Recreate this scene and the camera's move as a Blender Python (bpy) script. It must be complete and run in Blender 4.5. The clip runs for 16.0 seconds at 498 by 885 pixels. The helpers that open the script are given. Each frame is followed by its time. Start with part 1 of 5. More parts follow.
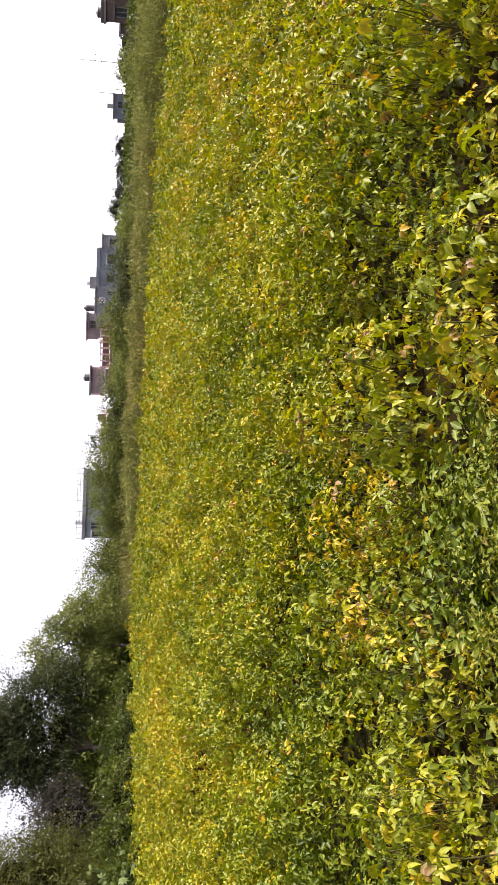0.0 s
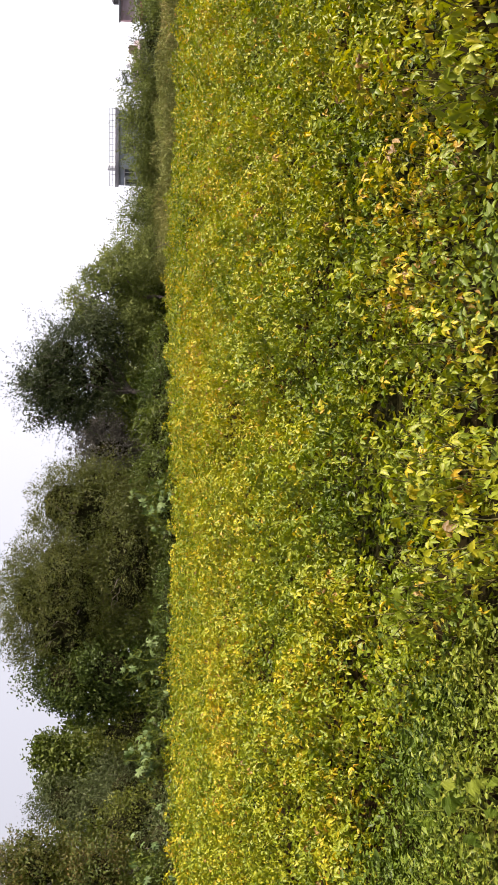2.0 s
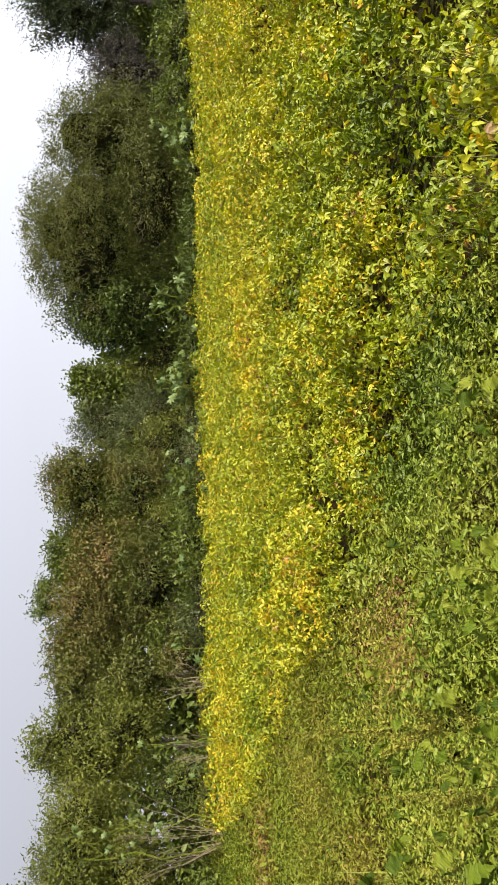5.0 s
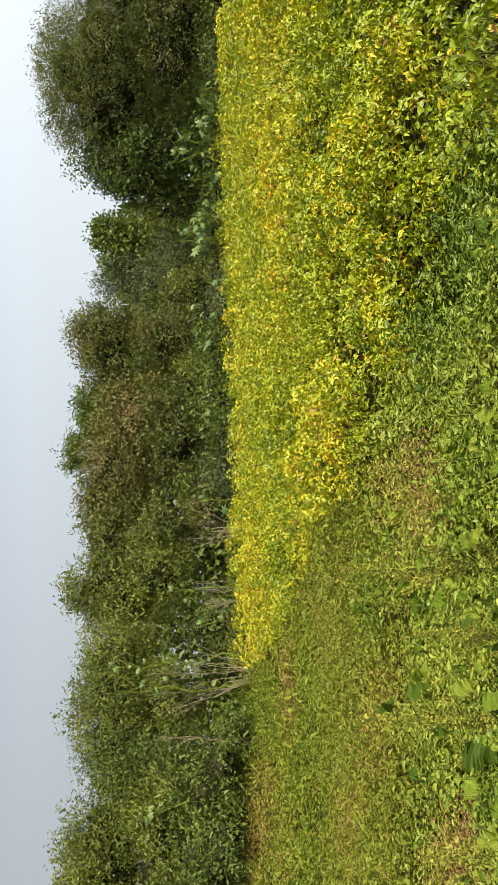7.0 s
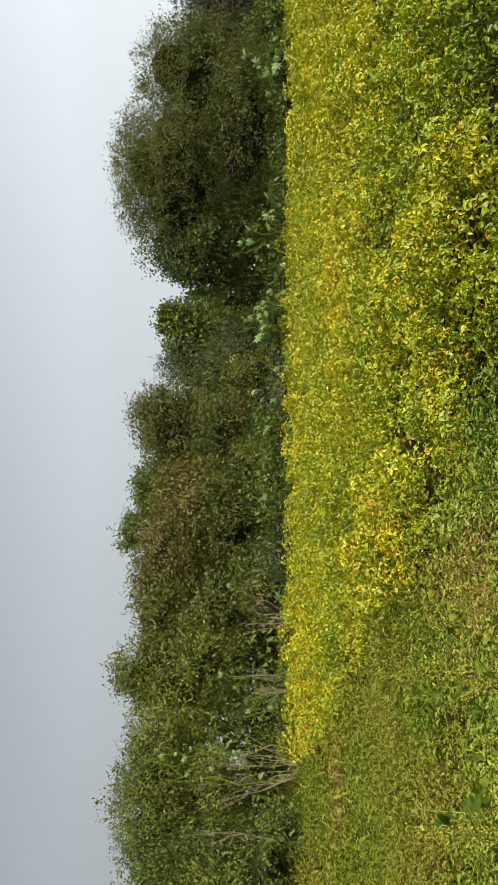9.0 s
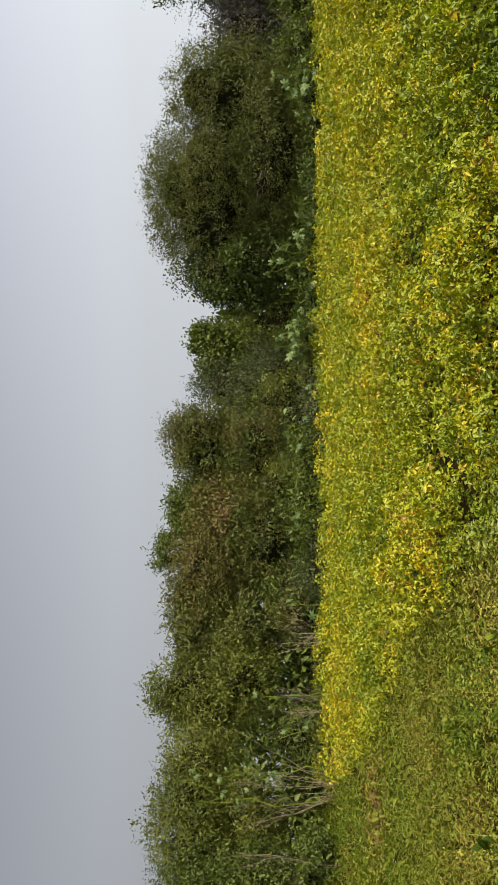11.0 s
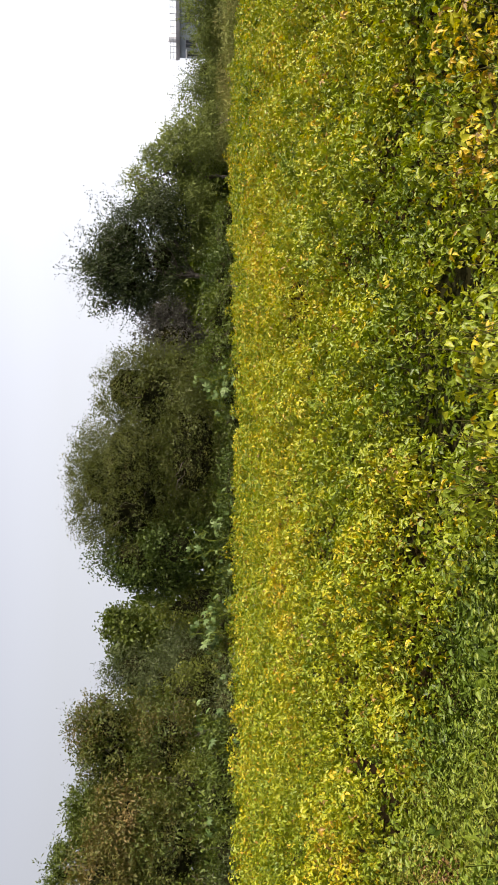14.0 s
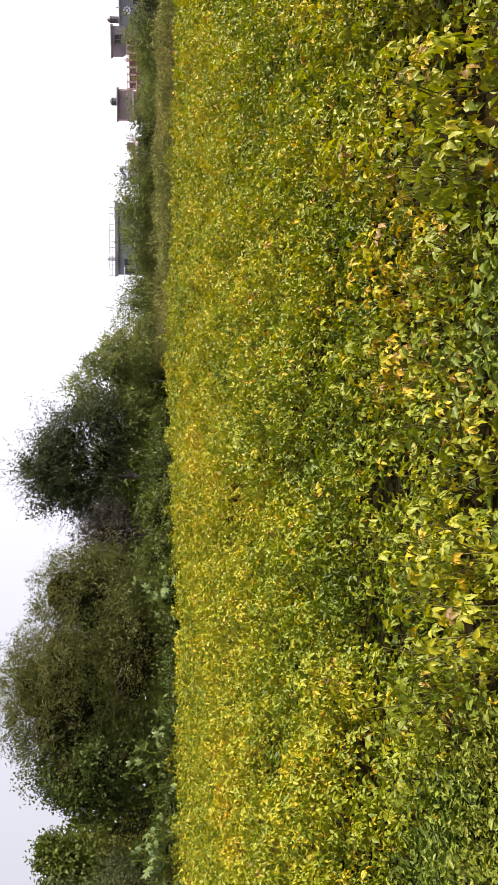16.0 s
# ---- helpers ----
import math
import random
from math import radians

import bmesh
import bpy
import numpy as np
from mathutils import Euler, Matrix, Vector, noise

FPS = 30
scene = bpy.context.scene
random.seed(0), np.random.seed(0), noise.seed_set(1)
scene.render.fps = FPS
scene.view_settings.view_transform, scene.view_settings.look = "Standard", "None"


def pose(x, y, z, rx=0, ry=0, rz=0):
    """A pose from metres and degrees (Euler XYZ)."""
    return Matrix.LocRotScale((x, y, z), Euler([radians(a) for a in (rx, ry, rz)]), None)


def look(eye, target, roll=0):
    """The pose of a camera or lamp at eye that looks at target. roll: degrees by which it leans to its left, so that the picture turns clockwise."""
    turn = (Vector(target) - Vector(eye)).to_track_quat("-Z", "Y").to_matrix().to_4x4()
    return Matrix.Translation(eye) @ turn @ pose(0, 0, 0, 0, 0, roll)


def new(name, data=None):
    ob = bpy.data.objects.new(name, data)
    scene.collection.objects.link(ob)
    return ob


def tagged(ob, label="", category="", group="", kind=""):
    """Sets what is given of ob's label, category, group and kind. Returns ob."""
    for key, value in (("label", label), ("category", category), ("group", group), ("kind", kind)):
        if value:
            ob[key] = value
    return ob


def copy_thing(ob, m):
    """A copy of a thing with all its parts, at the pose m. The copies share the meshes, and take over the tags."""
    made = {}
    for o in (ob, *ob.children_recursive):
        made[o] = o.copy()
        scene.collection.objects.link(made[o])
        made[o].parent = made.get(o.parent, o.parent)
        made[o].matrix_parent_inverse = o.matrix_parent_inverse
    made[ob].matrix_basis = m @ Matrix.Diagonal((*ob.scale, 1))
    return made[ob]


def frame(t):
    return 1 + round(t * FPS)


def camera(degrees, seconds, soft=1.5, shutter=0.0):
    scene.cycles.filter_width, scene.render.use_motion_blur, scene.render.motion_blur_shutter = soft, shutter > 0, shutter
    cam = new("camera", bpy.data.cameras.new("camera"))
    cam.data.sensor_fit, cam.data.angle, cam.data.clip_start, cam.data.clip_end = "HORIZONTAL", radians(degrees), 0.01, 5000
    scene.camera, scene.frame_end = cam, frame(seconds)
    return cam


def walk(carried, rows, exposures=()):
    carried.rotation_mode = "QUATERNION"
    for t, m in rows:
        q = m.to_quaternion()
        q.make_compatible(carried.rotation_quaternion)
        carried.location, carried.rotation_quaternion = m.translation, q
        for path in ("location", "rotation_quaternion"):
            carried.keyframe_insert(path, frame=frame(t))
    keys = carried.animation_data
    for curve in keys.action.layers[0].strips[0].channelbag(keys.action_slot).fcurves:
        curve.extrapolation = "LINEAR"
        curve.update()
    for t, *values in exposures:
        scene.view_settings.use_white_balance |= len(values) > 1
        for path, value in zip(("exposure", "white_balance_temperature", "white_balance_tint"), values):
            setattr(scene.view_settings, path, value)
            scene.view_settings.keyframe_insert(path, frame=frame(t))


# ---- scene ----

# Camera: hand-held, standing at the edge of a soybean field, held on its side, panning to and fro.
cam = camera(32.32, 16.0, soft=1.0)

# seconds, heading (left of +y), tilt, lean, x, y, z
WALK = [
    (0.0, -31.50, -8.90, -1.80, -0.007, -0.103, 1.590),
    (0.5, -28.13, -7.31, -1.60, 0.017, -0.043, 1.598),
    (1.0, -20.33, -6.69, -0.98, 0.053, -0.034, 1.612),
    (1.5, -12.67, -7.18, -0.93, 0.069, -0.030, 1.616),
    (2.0, -8.57, -7.13, -0.90, 0.067, -0.020, 1.614),
    (2.5, -4.28, -6.23, -0.24, 0.058, -0.027, 1.622),
    (3.0, 0.32, -5.98, 0.86, 0.040, -0.022, 1.622),
    (3.5, 3.76, -6.00, 1.77, 0.021, -0.016, 1.615),
    (4.0, 7.54, -6.11, 1.73, 0.007, -0.005, 1.614),
    (4.5, 11.50, -5.77, 1.48, -0.016, -0.001, 1.614),
    (6.8, 24.34, -3.41, 2.40, -0.084, 0.036, 1.607),
    (7.0, 24.76, -3.22, 2.38, -0.083, 0.034, 1.608),
    (7.5, 24.67, -2.23, 2.31, -0.082, 0.039, 1.607),
    (8.0, 23.32, -1.05, 1.70, -0.073, 0.036, 1.613),
    (8.5, 21.27, -0.11, 0.84, -0.068, 0.033, 1.616),
    (9.0, 19.07, 0.44, 0.26, -0.056, 0.024, 1.618),
    (9.5, 18.11, 1.06, 0.24, -0.056, 0.028, 1.617),
    (9.7, 18.61, 1.57, 0.38, -0.062, 0.034, 1.615),
    (11.8, 16.25, 3.62, 0.71, -0.045, 0.026, 1.613),
    (12.0, 14.25, 2.74, 0.51, -0.036, 0.026, 1.611),
    (12.5, 9.60, 0.54, 0.04, -0.035, 0.042, 1.600),
    (13.0, 5.63, -0.99, -0.36, -0.020, 0.014, 1.612),
    (13.5, 2.20, -2.11, -0.44, -0.002, 0.009, 1.608),
    (14.0, -0.97, -2.98, -0.53, 0.009, 0.012, 1.597),
    (14.5, -4.12, -3.95, -0.42, 0.028, 0.024, 1.587),
    (15.0, -7.32, -4.99, -0.43, 0.047, 0.034, 1.581),
    (15.5, -11.02, -5.98, -0.20, 0.084, 0.047, 1.571),
    (16.0, -13.98, -6.87, 0.02, 0.106, 0.041, 1.564),
]


def gaze(heading, tilt, lean, x, y, z):
    h, p = radians(heading), radians(tilt)
    way = Vector((-math.sin(h) * math.cos(p), math.cos(h) * math.cos(p), math.sin(p)))
    return look((x, y, z), Vector((x, y, z)) + way, -90 - lean)


# seconds, stops, kelvin, tint: the phone's own exposure and colour drift
EXPOSURES = [(0.0, 1.22, 6600, 24), (0.5, 0.7, 6600, 26), (1.0, 0.7, 6600, 26), (1.5, 0.9, 6600, 24), (2.0, 1.14, 6600, 22), (2.5, 1.26, 6600, 21),
             (4.5, 1.26, 6600, 17), (6.8, 1.26, 6550, 10), (7.5, 1.13, 6550, 2), (8.5, 0.99, 6600, 4), (9.7, 0.93, 6700, 9), (11.8, 0.68, 6700, 12),
             (12.5, 0.9, 6650, 13), (13.0, 1.02, 6650, 14), (14.5, 1.04, 6650, 17), (16.0, 1.14, 6600, 22)]
walk(cam, [(row[0], gaze(*row[1:])) for row in WALK], EXPOSURES)

# ---- light: hazy sun from the right, pale sky ----
SUN_HEADING, SUN_HEIGHT = 114.0, 49.0
HAZE_HEADING = 106.0
world = bpy.data.worlds.new("hazy_sky")
scene.world = world
world.use_nodes = True
wn, wl = world.node_tree.nodes, world.node_tree.links
sky = wn.new("ShaderNodeTexSky")
sky.sky_type = "NISHITA"
sky.sun_disc = False
sky.sun_elevation, sky.sun_rotation = radians(SUN_HEIGHT), radians(SUN_HEADING)
sky.air_density, sky.dust_density, sky.ozone_density = 1.0, 4.5, 1.0
bg = wn["Background"]
bg.inputs["Strength"].default_value = 0.138
co = wn.new("ShaderNodeTexCoord")
lift = wn.new("ShaderNodeVectorMath")
lift.operation = "MAXIMUM"
lift.inputs[1].default_value = (-2, -2, 0.16)
wl.new(co.outputs["Generated"], lift.inputs[0])
wl.new(lift.outputs["Vector"], sky.inputs["Vector"])
haze = wn.new("ShaderNodeHueSaturation")
haze.inputs["Saturation"].default_value = 0.36
wl.new(sky.outputs["Color"], haze.inputs["Color"])
# thick haze scatters forward: the sky is whiter towards the sun's side, greyer away from it
toward = wn.new("ShaderNodeVectorMath")
toward.operation = "DOT_PRODUCT"
toward.inputs[1].default_value = (math.sin(radians(HAZE_HEADING)), math.cos(radians(HAZE_HEADING)), 0.0)
wl.new(co.outputs["Generated"], toward.inputs[0])
veil = wn.new("ShaderNodeMapRange")
veil.inputs["From Min"].default_value, veil.inputs["From Max"].default_value = -1.0, 1.0
veil.inputs["To Min"].default_value, veil.inputs["To Max"].default_value = 0.36, 2.05
wl.new(toward.outputs["Value"], veil.inputs["Value"])
scaled = wn.new("ShaderNodeVectorMath")
scaled.operation = "SCALE"
wl.new(haze.outputs["Color"], scaled.inputs[0])
wl.new(veil.outputs["Result"], scaled.inputs["Scale"])
# and it thins out overhead
height, thin, dome = wn.new("ShaderNodeSeparateXYZ"), wn.new("ShaderNodeMapRange"), wn.new("ShaderNodeVectorMath")
thin.inputs["From Min"].default_value, thin.inputs["From Max"].default_value = 0.2, 0.9
thin.inputs["To Min"].default_value, thin.inputs["To Max"].default_value = 1.0, 0.5
dome.operation = "SCALE"
wl.new(co.outputs["Generated"], height.inputs["Vector"])
wl.new(height.outputs["Z"], thin.inputs["Value"])
wl.new(scaled.outputs["Vector"], dome.inputs[0])
wl.new(thin.outputs["Result"], dome.inputs["Scale"])
wl.new(dome.outputs["Vector"], bg.inputs["Color"])
sun_way = Vector((math.sin(radians(SUN_HEADING)) * math.cos(radians(SUN_HEIGHT)), math.cos(radians(SUN_HEADING)) * math.cos(radians(SUN_HEIGHT)), math.sin(radians(SUN_HEIGHT))))
sun = new("sun", bpy.data.lights.new("sun", "SUN"))
sun.data.energy, sun.data.angle, sun.data.color = 5.0, radians(1.0), (1.0, 0.92, 0.8)
sun.matrix_world = look(sun_way * 80, (0, 0, 0))

# ---- materials ----


def nodes_of(name):
    mat = bpy.data.materials.new(name)
    mat.use_nodes = True
    return mat, mat.node_tree.nodes, mat.node_tree.links, mat.node_tree.nodes["Principled BSDF"]


def ramp_node(n, stops, tone=1.0):
    r = n.new("ShaderNodeValToRGB")
    els = r.color_ramp.elements
    while len(els) < len(stops):
        els.new(0.5)
    for e, (p, c) in zip(els, stops):
        e.position, e.color = p, (*(v * tone for v in c), 1)
    return r


LEAF_TONE = 0.48


def leaf_material(name, stops, patch=0.0, patch_size=1.0, through_light=0.35, rough=0.5, gloss=0.4, own=0.0):
    """Leaves: each takes its own tint; patch lets the tint also drift from place to place; own is the share of the tint that the plant itself carries."""
    mat, n, l, p = nodes_of(name)
    geo, info = n.new("ShaderNodeNewGeometry"), n.new("ShaderNodeObjectInfo")
    add = n.new("ShaderNodeMath")
    add.operation = "ADD"
    l.new(geo.outputs["Random Per Island"], add.inputs[0])
    l.new(info.outputs["Random"], add.inputs[1])
    frac = n.new("ShaderNodeMath")
    frac.operation = "FRACT"
    l.new(add.outputs[0], frac.inputs[0])
    value = frac.outputs[0]
    if patch > 0:
        pos = n.new("ShaderNodeNewGeometry")
        tex = n.new("ShaderNodeTexNoise")
        tex.inputs["Scale"].default_value = 1.0 / patch_size
        tex.inputs["Detail"].default_value = 3.0
        l.new(pos.outputs["Position"], tex.inputs["Vector"])
        stretch = n.new("ShaderNodeMapRange")
        stretch.inputs["From Min"].default_value, stretch.inputs["From Max"].default_value = 0.32, 0.68
        l.new(tex.outputs["Fac"], stretch.inputs["Value"])
        mix = n.new("ShaderNodeMix")
        mix.inputs["Factor"].default_value = patch
        l.new(value, mix.inputs["A"])
        l.new(stretch.outputs["Result"], mix.inputs["B"])
        value = mix.outputs["Result"]
    if own > 0:
        on_mesh, on_object, both_own, blend = n.new("ShaderNodeAttribute"), n.new("ShaderNodeAttribute"), n.new("ShaderNodeMath"), n.new("ShaderNodeMix")
        on_mesh.attribute_name = on_object.attribute_name = "ripe"
        on_object.attribute_type = "OBJECT"
        l.new(on_mesh.outputs["Fac"], both_own.inputs[0])
        l.new(on_object.outputs["Fac"], both_own.inputs[1])
        blend.inputs["Factor"].default_value = own
        l.new(value, blend.inputs["A"])
        l.new(both_own.outputs[0], blend.inputs["B"])
        value = blend.outputs["Result"]
    r = ramp_node(n, stops, LEAF_TONE)
    l.new(value, r.inputs["Fac"])
    mottle = n.new("ShaderNodeTexNoise")
    mottle.inputs["Scale"].default_value = 45.0
    mottle.inputs["Detail"].default_value = 2.0
    pos2 = n.new("ShaderNodeNewGeometry")
    l.new(pos2.outputs["Position"], mottle.inputs["Vector"])
    vary = n.new("ShaderNodeHueSaturation")
    m = n.new("ShaderNodeMapRange")
    m.inputs["To Min"].default_value, m.inputs["To Max"].default_value = 0.72, 1.28
    l.new(mottle.outputs["Fac"], m.inputs["Value"])
    vary.inputs["Saturation"].default_value = 1.0
    l.new(m.outputs["Result"], vary.inputs["Value"])
    l.new(r.outputs["Color"], vary.inputs["Color"])
    l.new(vary.outputs["Color"], p.inputs["Base Color"])
    p.inputs["Roughness"].default_value = rough
    p.inputs["Specular IOR Level"].default_value = gloss * 0.4
    trans = n.new("ShaderNodeBsdfTranslucent")
    glow = n.new("ShaderNodeHueSaturation")
    glow.inputs["Saturation"].default_value, glow.inputs["Value"].default_value = 1.15, 1.25
    l.new(vary.outputs["Color"], glow.inputs["Color"])
    l.new(glow.outputs["Color"], trans.inputs["Color"])
    both = n.new("ShaderNodeMixShader")
    both.inputs["Fac"].default_value = through_light
    l.new(p.outputs["BSDF"], both.inputs[1])
    l.new(trans.outputs["BSDF"], both.inputs[2])
    l.new(both.outputs["Shader"], n["Material Output"].inputs["Surface"])
    return mat


def rough_material(name, dark, light, scale, rough=0.85, bump=0.3, detail=6.0, stain=None, stain_scale=0.4):
    """Plain surfaces with grain at one scale and stains at another."""
    mat, n, l, p = nodes_of(name)
    co = n.new("ShaderNodeTexCoord")
    tex = n.new("ShaderNodeTexNoise")
    tex.inputs["Scale"].default_value, tex.inputs["Detail"].default_value = scale, detail
    l.new(co.outputs["Object"], tex.inputs["Vector"])
    r = ramp_node(n, [(0.3, dark), (0.7, light)])
    l.new(tex.outputs["Fac"], r.inputs["Fac"])
    out = r.outputs["Color"]
    if stain:
        big = n.new("ShaderNodeTexNoise")
        big.inputs["Scale"].default_value, big.inputs["Detail"].default_value = stain_scale, 5.0
        l.new(co.outputs["Object"], big.inputs["Vector"])
        edge = ramp_node(n, [(0.48, (0, 0, 0)), (0.66, (1, 1, 1))])
        l.new(big.outputs["Fac"], edge.inputs["Fac"])
        mix = n.new("ShaderNodeMix")
        mix.data_type = "RGBA"
        l.new(edge.outputs["Color"], mix.inputs["Factor"])
        l.new(out, mix.inputs["A"])
        mix.inputs["B"].default_value = (*stain, 1)
        out = mix.outputs["Result"]
    l.new(out, p.inputs["Base Color"])
    p.inputs["Roughness"].default_value = rough
    p.inputs["Specular IOR Level"].default_value = 0.0 if rough > 0.9 else 0.4
    if bump:
        b = n.new("ShaderNodeBump")
        b.inputs["Strength"].default_value = bump
        l.new(tex.outputs["Fac"], b.inputs["Height"])
        l.new(b.outputs["Normal"], p.inputs["Normal"])
    return mat


SOY = leaf_material("soybean_leaf", [
    (0.0, (0.06, 0.1, 0.01)), (0.24, (0.14, 0.205, 0.011)), (0.44, (0.265, 0.325, 0.014)), (0.6, (0.42, 0.43, 0.016)),
    (0.74, (0.62, 0.5, 0.02)), (0.85, (0.66, 0.41, 0.02)), (0.93, (0.4, 0.25, 0.055)), (1.0, (0.2, 0.125, 0.04))], 0.0, 1.0, 0.3, 0.45, 0.5, 0.92)
SOY_STEM = rough_material("soybean_stem", (0.045, 0.05, 0.012), (0.1, 0.085, 0.03), 30.0, 0.95, 0.1)
WEED = leaf_material("weed_leaf", [
    (0.0, (0.075, 0.122, 0.015)), (0.3, (0.152, 0.222, 0.022)), (0.55, (0.25, 0.305, 0.032)), (0.75, (0.34, 0.325, 0.045)),
    (0.88, (0.29, 0.18, 0.06)), (1.0, (0.22, 0.095, 0.05))], 0.0, 0.6, 0.24, 0.45, 0.4, 0.85)
GRASS = leaf_material("meadow_grass", [
    (0.0, (0.055, 0.1, 0.01)), (0.28, (0.125, 0.185, 0.014)), (0.52, (0.21, 0.24, 0.022)), (0.7, (0.26, 0.215, 0.036)),
    (0.86, (0.24, 0.15, 0.05)), (1.0, (0.15, 0.085, 0.045))], 0.0, 0.8, 0.26, 0.5, 0.3, 0.85)
TALL_WEED = leaf_material("goosefoot_leaf", [
    (0.0, (0.05, 0.085, 0.009)), (0.6, (0.11, 0.165, 0.012)), (1.0, (0.22, 0.26, 0.03))], 0.0, 1.0, 0.3, 0.5, 0.12)
GREEN_STEM = rough_material("green_stem", (0.045, 0.06, 0.008), (0.09, 0.105, 0.016), 30.0, 0.95, 0.1)
SPIKE = leaf_material("seed_spike", [(0.0, (0.2, 0.24, 0.03)), (0.6, (0.34, 0.34, 0.045)), (1.0, (0.45, 0.38, 0.07))], 0.0, 1.0, 0.2, 0.6, 0.2)
ACACIA = leaf_material("acacia_leaf", [(0.0, (0.036, 0.056, 0.0196)), (0.6, (0.075, 0.100, 0.0331)), (1.0, (0.156, 0.184, 0.0676))], 0.2, 1.2, 0.22, 0.45, 0.3, 0.5)
OLIVE = leaf_material("olive_leaf", [(0.0, (0.060, 0.079, 0.0141)), (0.5, (0.110, 0.131, 0.0238)), (0.8, (0.186, 0.192, 0.0405)), (1.0, (0.299, 0.271, 0.0775))], 0.35, 1.1, 0.22, 0.45, 0.3, 0.5)
CREEPER = leaf_material("creeper_leaf", [(0.0, (0.043, 0.072, 0.0133)), (0.6, (0.092, 0.136, 0.0232)), (1.0, (0.184, 0.234, 0.0442))], 0.2, 0.8, 0.2, 0.45, 0.3, 0.5)
GREEN = leaf_material("green_leaf", [(0.0, (0.047, 0.078, 0.0127)), (0.5, (0.101, 0.139, 0.0213)), (1.0, (0.204, 0.247, 0.0389))], 0.3, 0.9, 0.22, 0.45, 0.3, 0.5)
GREY = leaf_material("grey_green_leaf", [(0.0, (0.059, 0.085, 0.0258)), (0.5, (0.101, 0.130, 0.0387)), (1.0, (0.151, 0.170, 0.0646))], 0.3, 1.0, 0.22, 0.45, 0.3)
TWIGGY = leaf_material("grey_twig_leaf", [(0.0, (0.068, 0.065, 0.053)), (0.6, (0.122, 0.117, 0.094)), (1.0, (0.203, 0.195, 0.152))], 0.2, 1.0, 0.15, 0.7, 0.2)
RUSSET = leaf_material("russet_leaf", [(0.0, (0.049, 0.080, 0.0133)), (0.35, (0.100, 0.129, 0.0206)), (0.6, (0.150, 0.144, 0.0330)), (0.8, (0.222, 0.155, 0.0515)), (1.0, (0.332, 0.229, 0.0875))], 0.3, 0.9, 0.25, 0.45, 0.3, 0.6)
YELLOWGREEN = leaf_material("yellow_green_leaf", [(0.0, (0.068, 0.092, 0.0132)), (0.5, (0.140, 0.168, 0.0227)), (1.0, (0.265, 0.274, 0.0473))], 0.3, 1.2, 0.22, 0.45, 0.3, 0.5)
HEDGE = leaf_material("hedge_leaf", [(0.0, (0.115, 0.162, 0.0360)), (0.5, (0.218, 0.270, 0.0660)), (1.0, (0.368, 0.408, 0.1200))], 0.3, 1.2, 0.24, 0.5, 0.2, 0.5)
CASTOR = leaf_material("castor_leaf", [(0.0, (0.075, 0.125, 0.0297)), (0.5, (0.125, 0.194, 0.0513)), (1.0, (0.213, 0.281, 0.0945))], 0.0, 1.0, 0.2, 0.5, 0.35)
REED = leaf_material("scrub_leaf", [(0.0, (0.149, 0.195, 0.0540)), (0.5, (0.270, 0.293, 0.0840)), (1.0, (0.419, 0.338, 0.1380))], 0.55, 2.2, 0.25, 0.6, 0.15)
# greyed, paled leaf colour that stands for distance haze
HAZED_LEAF = leaf_material("hazed_leaf", [(0.0, (0.1, 0.125, 0.1)), (1.0, (0.17, 0.2, 0.155))], 0.2, 4.0, 0.2, 0.7, 0.2)
# near-black colour standing in for the shade deep inside crowns
CROWN_SHADE = rough_material("inner_foliage", (0.009, 0.01, 0.004), (0.026, 0.027, 0.01), 9.0, 0.97, 0.9, 8.0, (0.018, 0.016, 0.007), 1.3)
BARK = rough_material("bark", (0.035, 0.028, 0.02), (0.11, 0.09, 0.07), 9.0, 0.9, 0.6)
PALE_BARK = rough_material("pale_bark", (0.05, 0.042, 0.02), (0.12, 0.098, 0.048), 12.0, 0.8, 0.3)
# much darker than bare soil: the shade between plants is in its colour
SHADED_SOIL = rough_material("soil", (0.007, 0.005, 0.002), (0.016, 0.0115, 0.0045), 1.8, 0.95, 0.5, 8.0, (0.014, 0.017, 0.006), 0.25)

# ---- mesh helpers ----
rng = np.random.default_rng(7)


def link_mesh(name, verts, faces, material, parent=None, label="", smooth=False):
    me = bpy.data.meshes.new(name)
    me.from_pydata(verts, [], faces)
    me.materials.append(material)
    if smooth:
        me.polygons.foreach_set("use_smooth", [True] * len(me.polygons))
    me.update()
    ob = new(name, me)
    if parent:
        ob.parent = parent
    if label:
        tagged(ob, label)
    return ob


def part(name, bm, material, parent, label=""):
    me = bpy.data.meshes.new(name)
    bm.to_mesh(me)
    bm.free()
    me.materials.append(material)
    ob = new(name, me)
    ob.parent = parent
    return tagged(ob, label)


def spot(heading, dist, z=0.0):
    return Vector((-math.sin(radians(heading)) * dist, math.cos(radians(heading)) * dist, z))


def unit(a):
    return a / np.maximum(np.linalg.norm(a, axis=-1, keepdims=True), 1e-9)


def wave(p, size, seed):
    """Smooth random field from -1 to 1 over points p."""
    r = np.random.default_rng(seed)
    k = unit(r.normal(size=(7, p.shape[1]))) * r.uniform(0.6, 1.7, (7, 1)) / size * 2.4
    return np.sin(p @ k.T + r.uniform(0, 6.28, 7)).sum(1) / 3.2


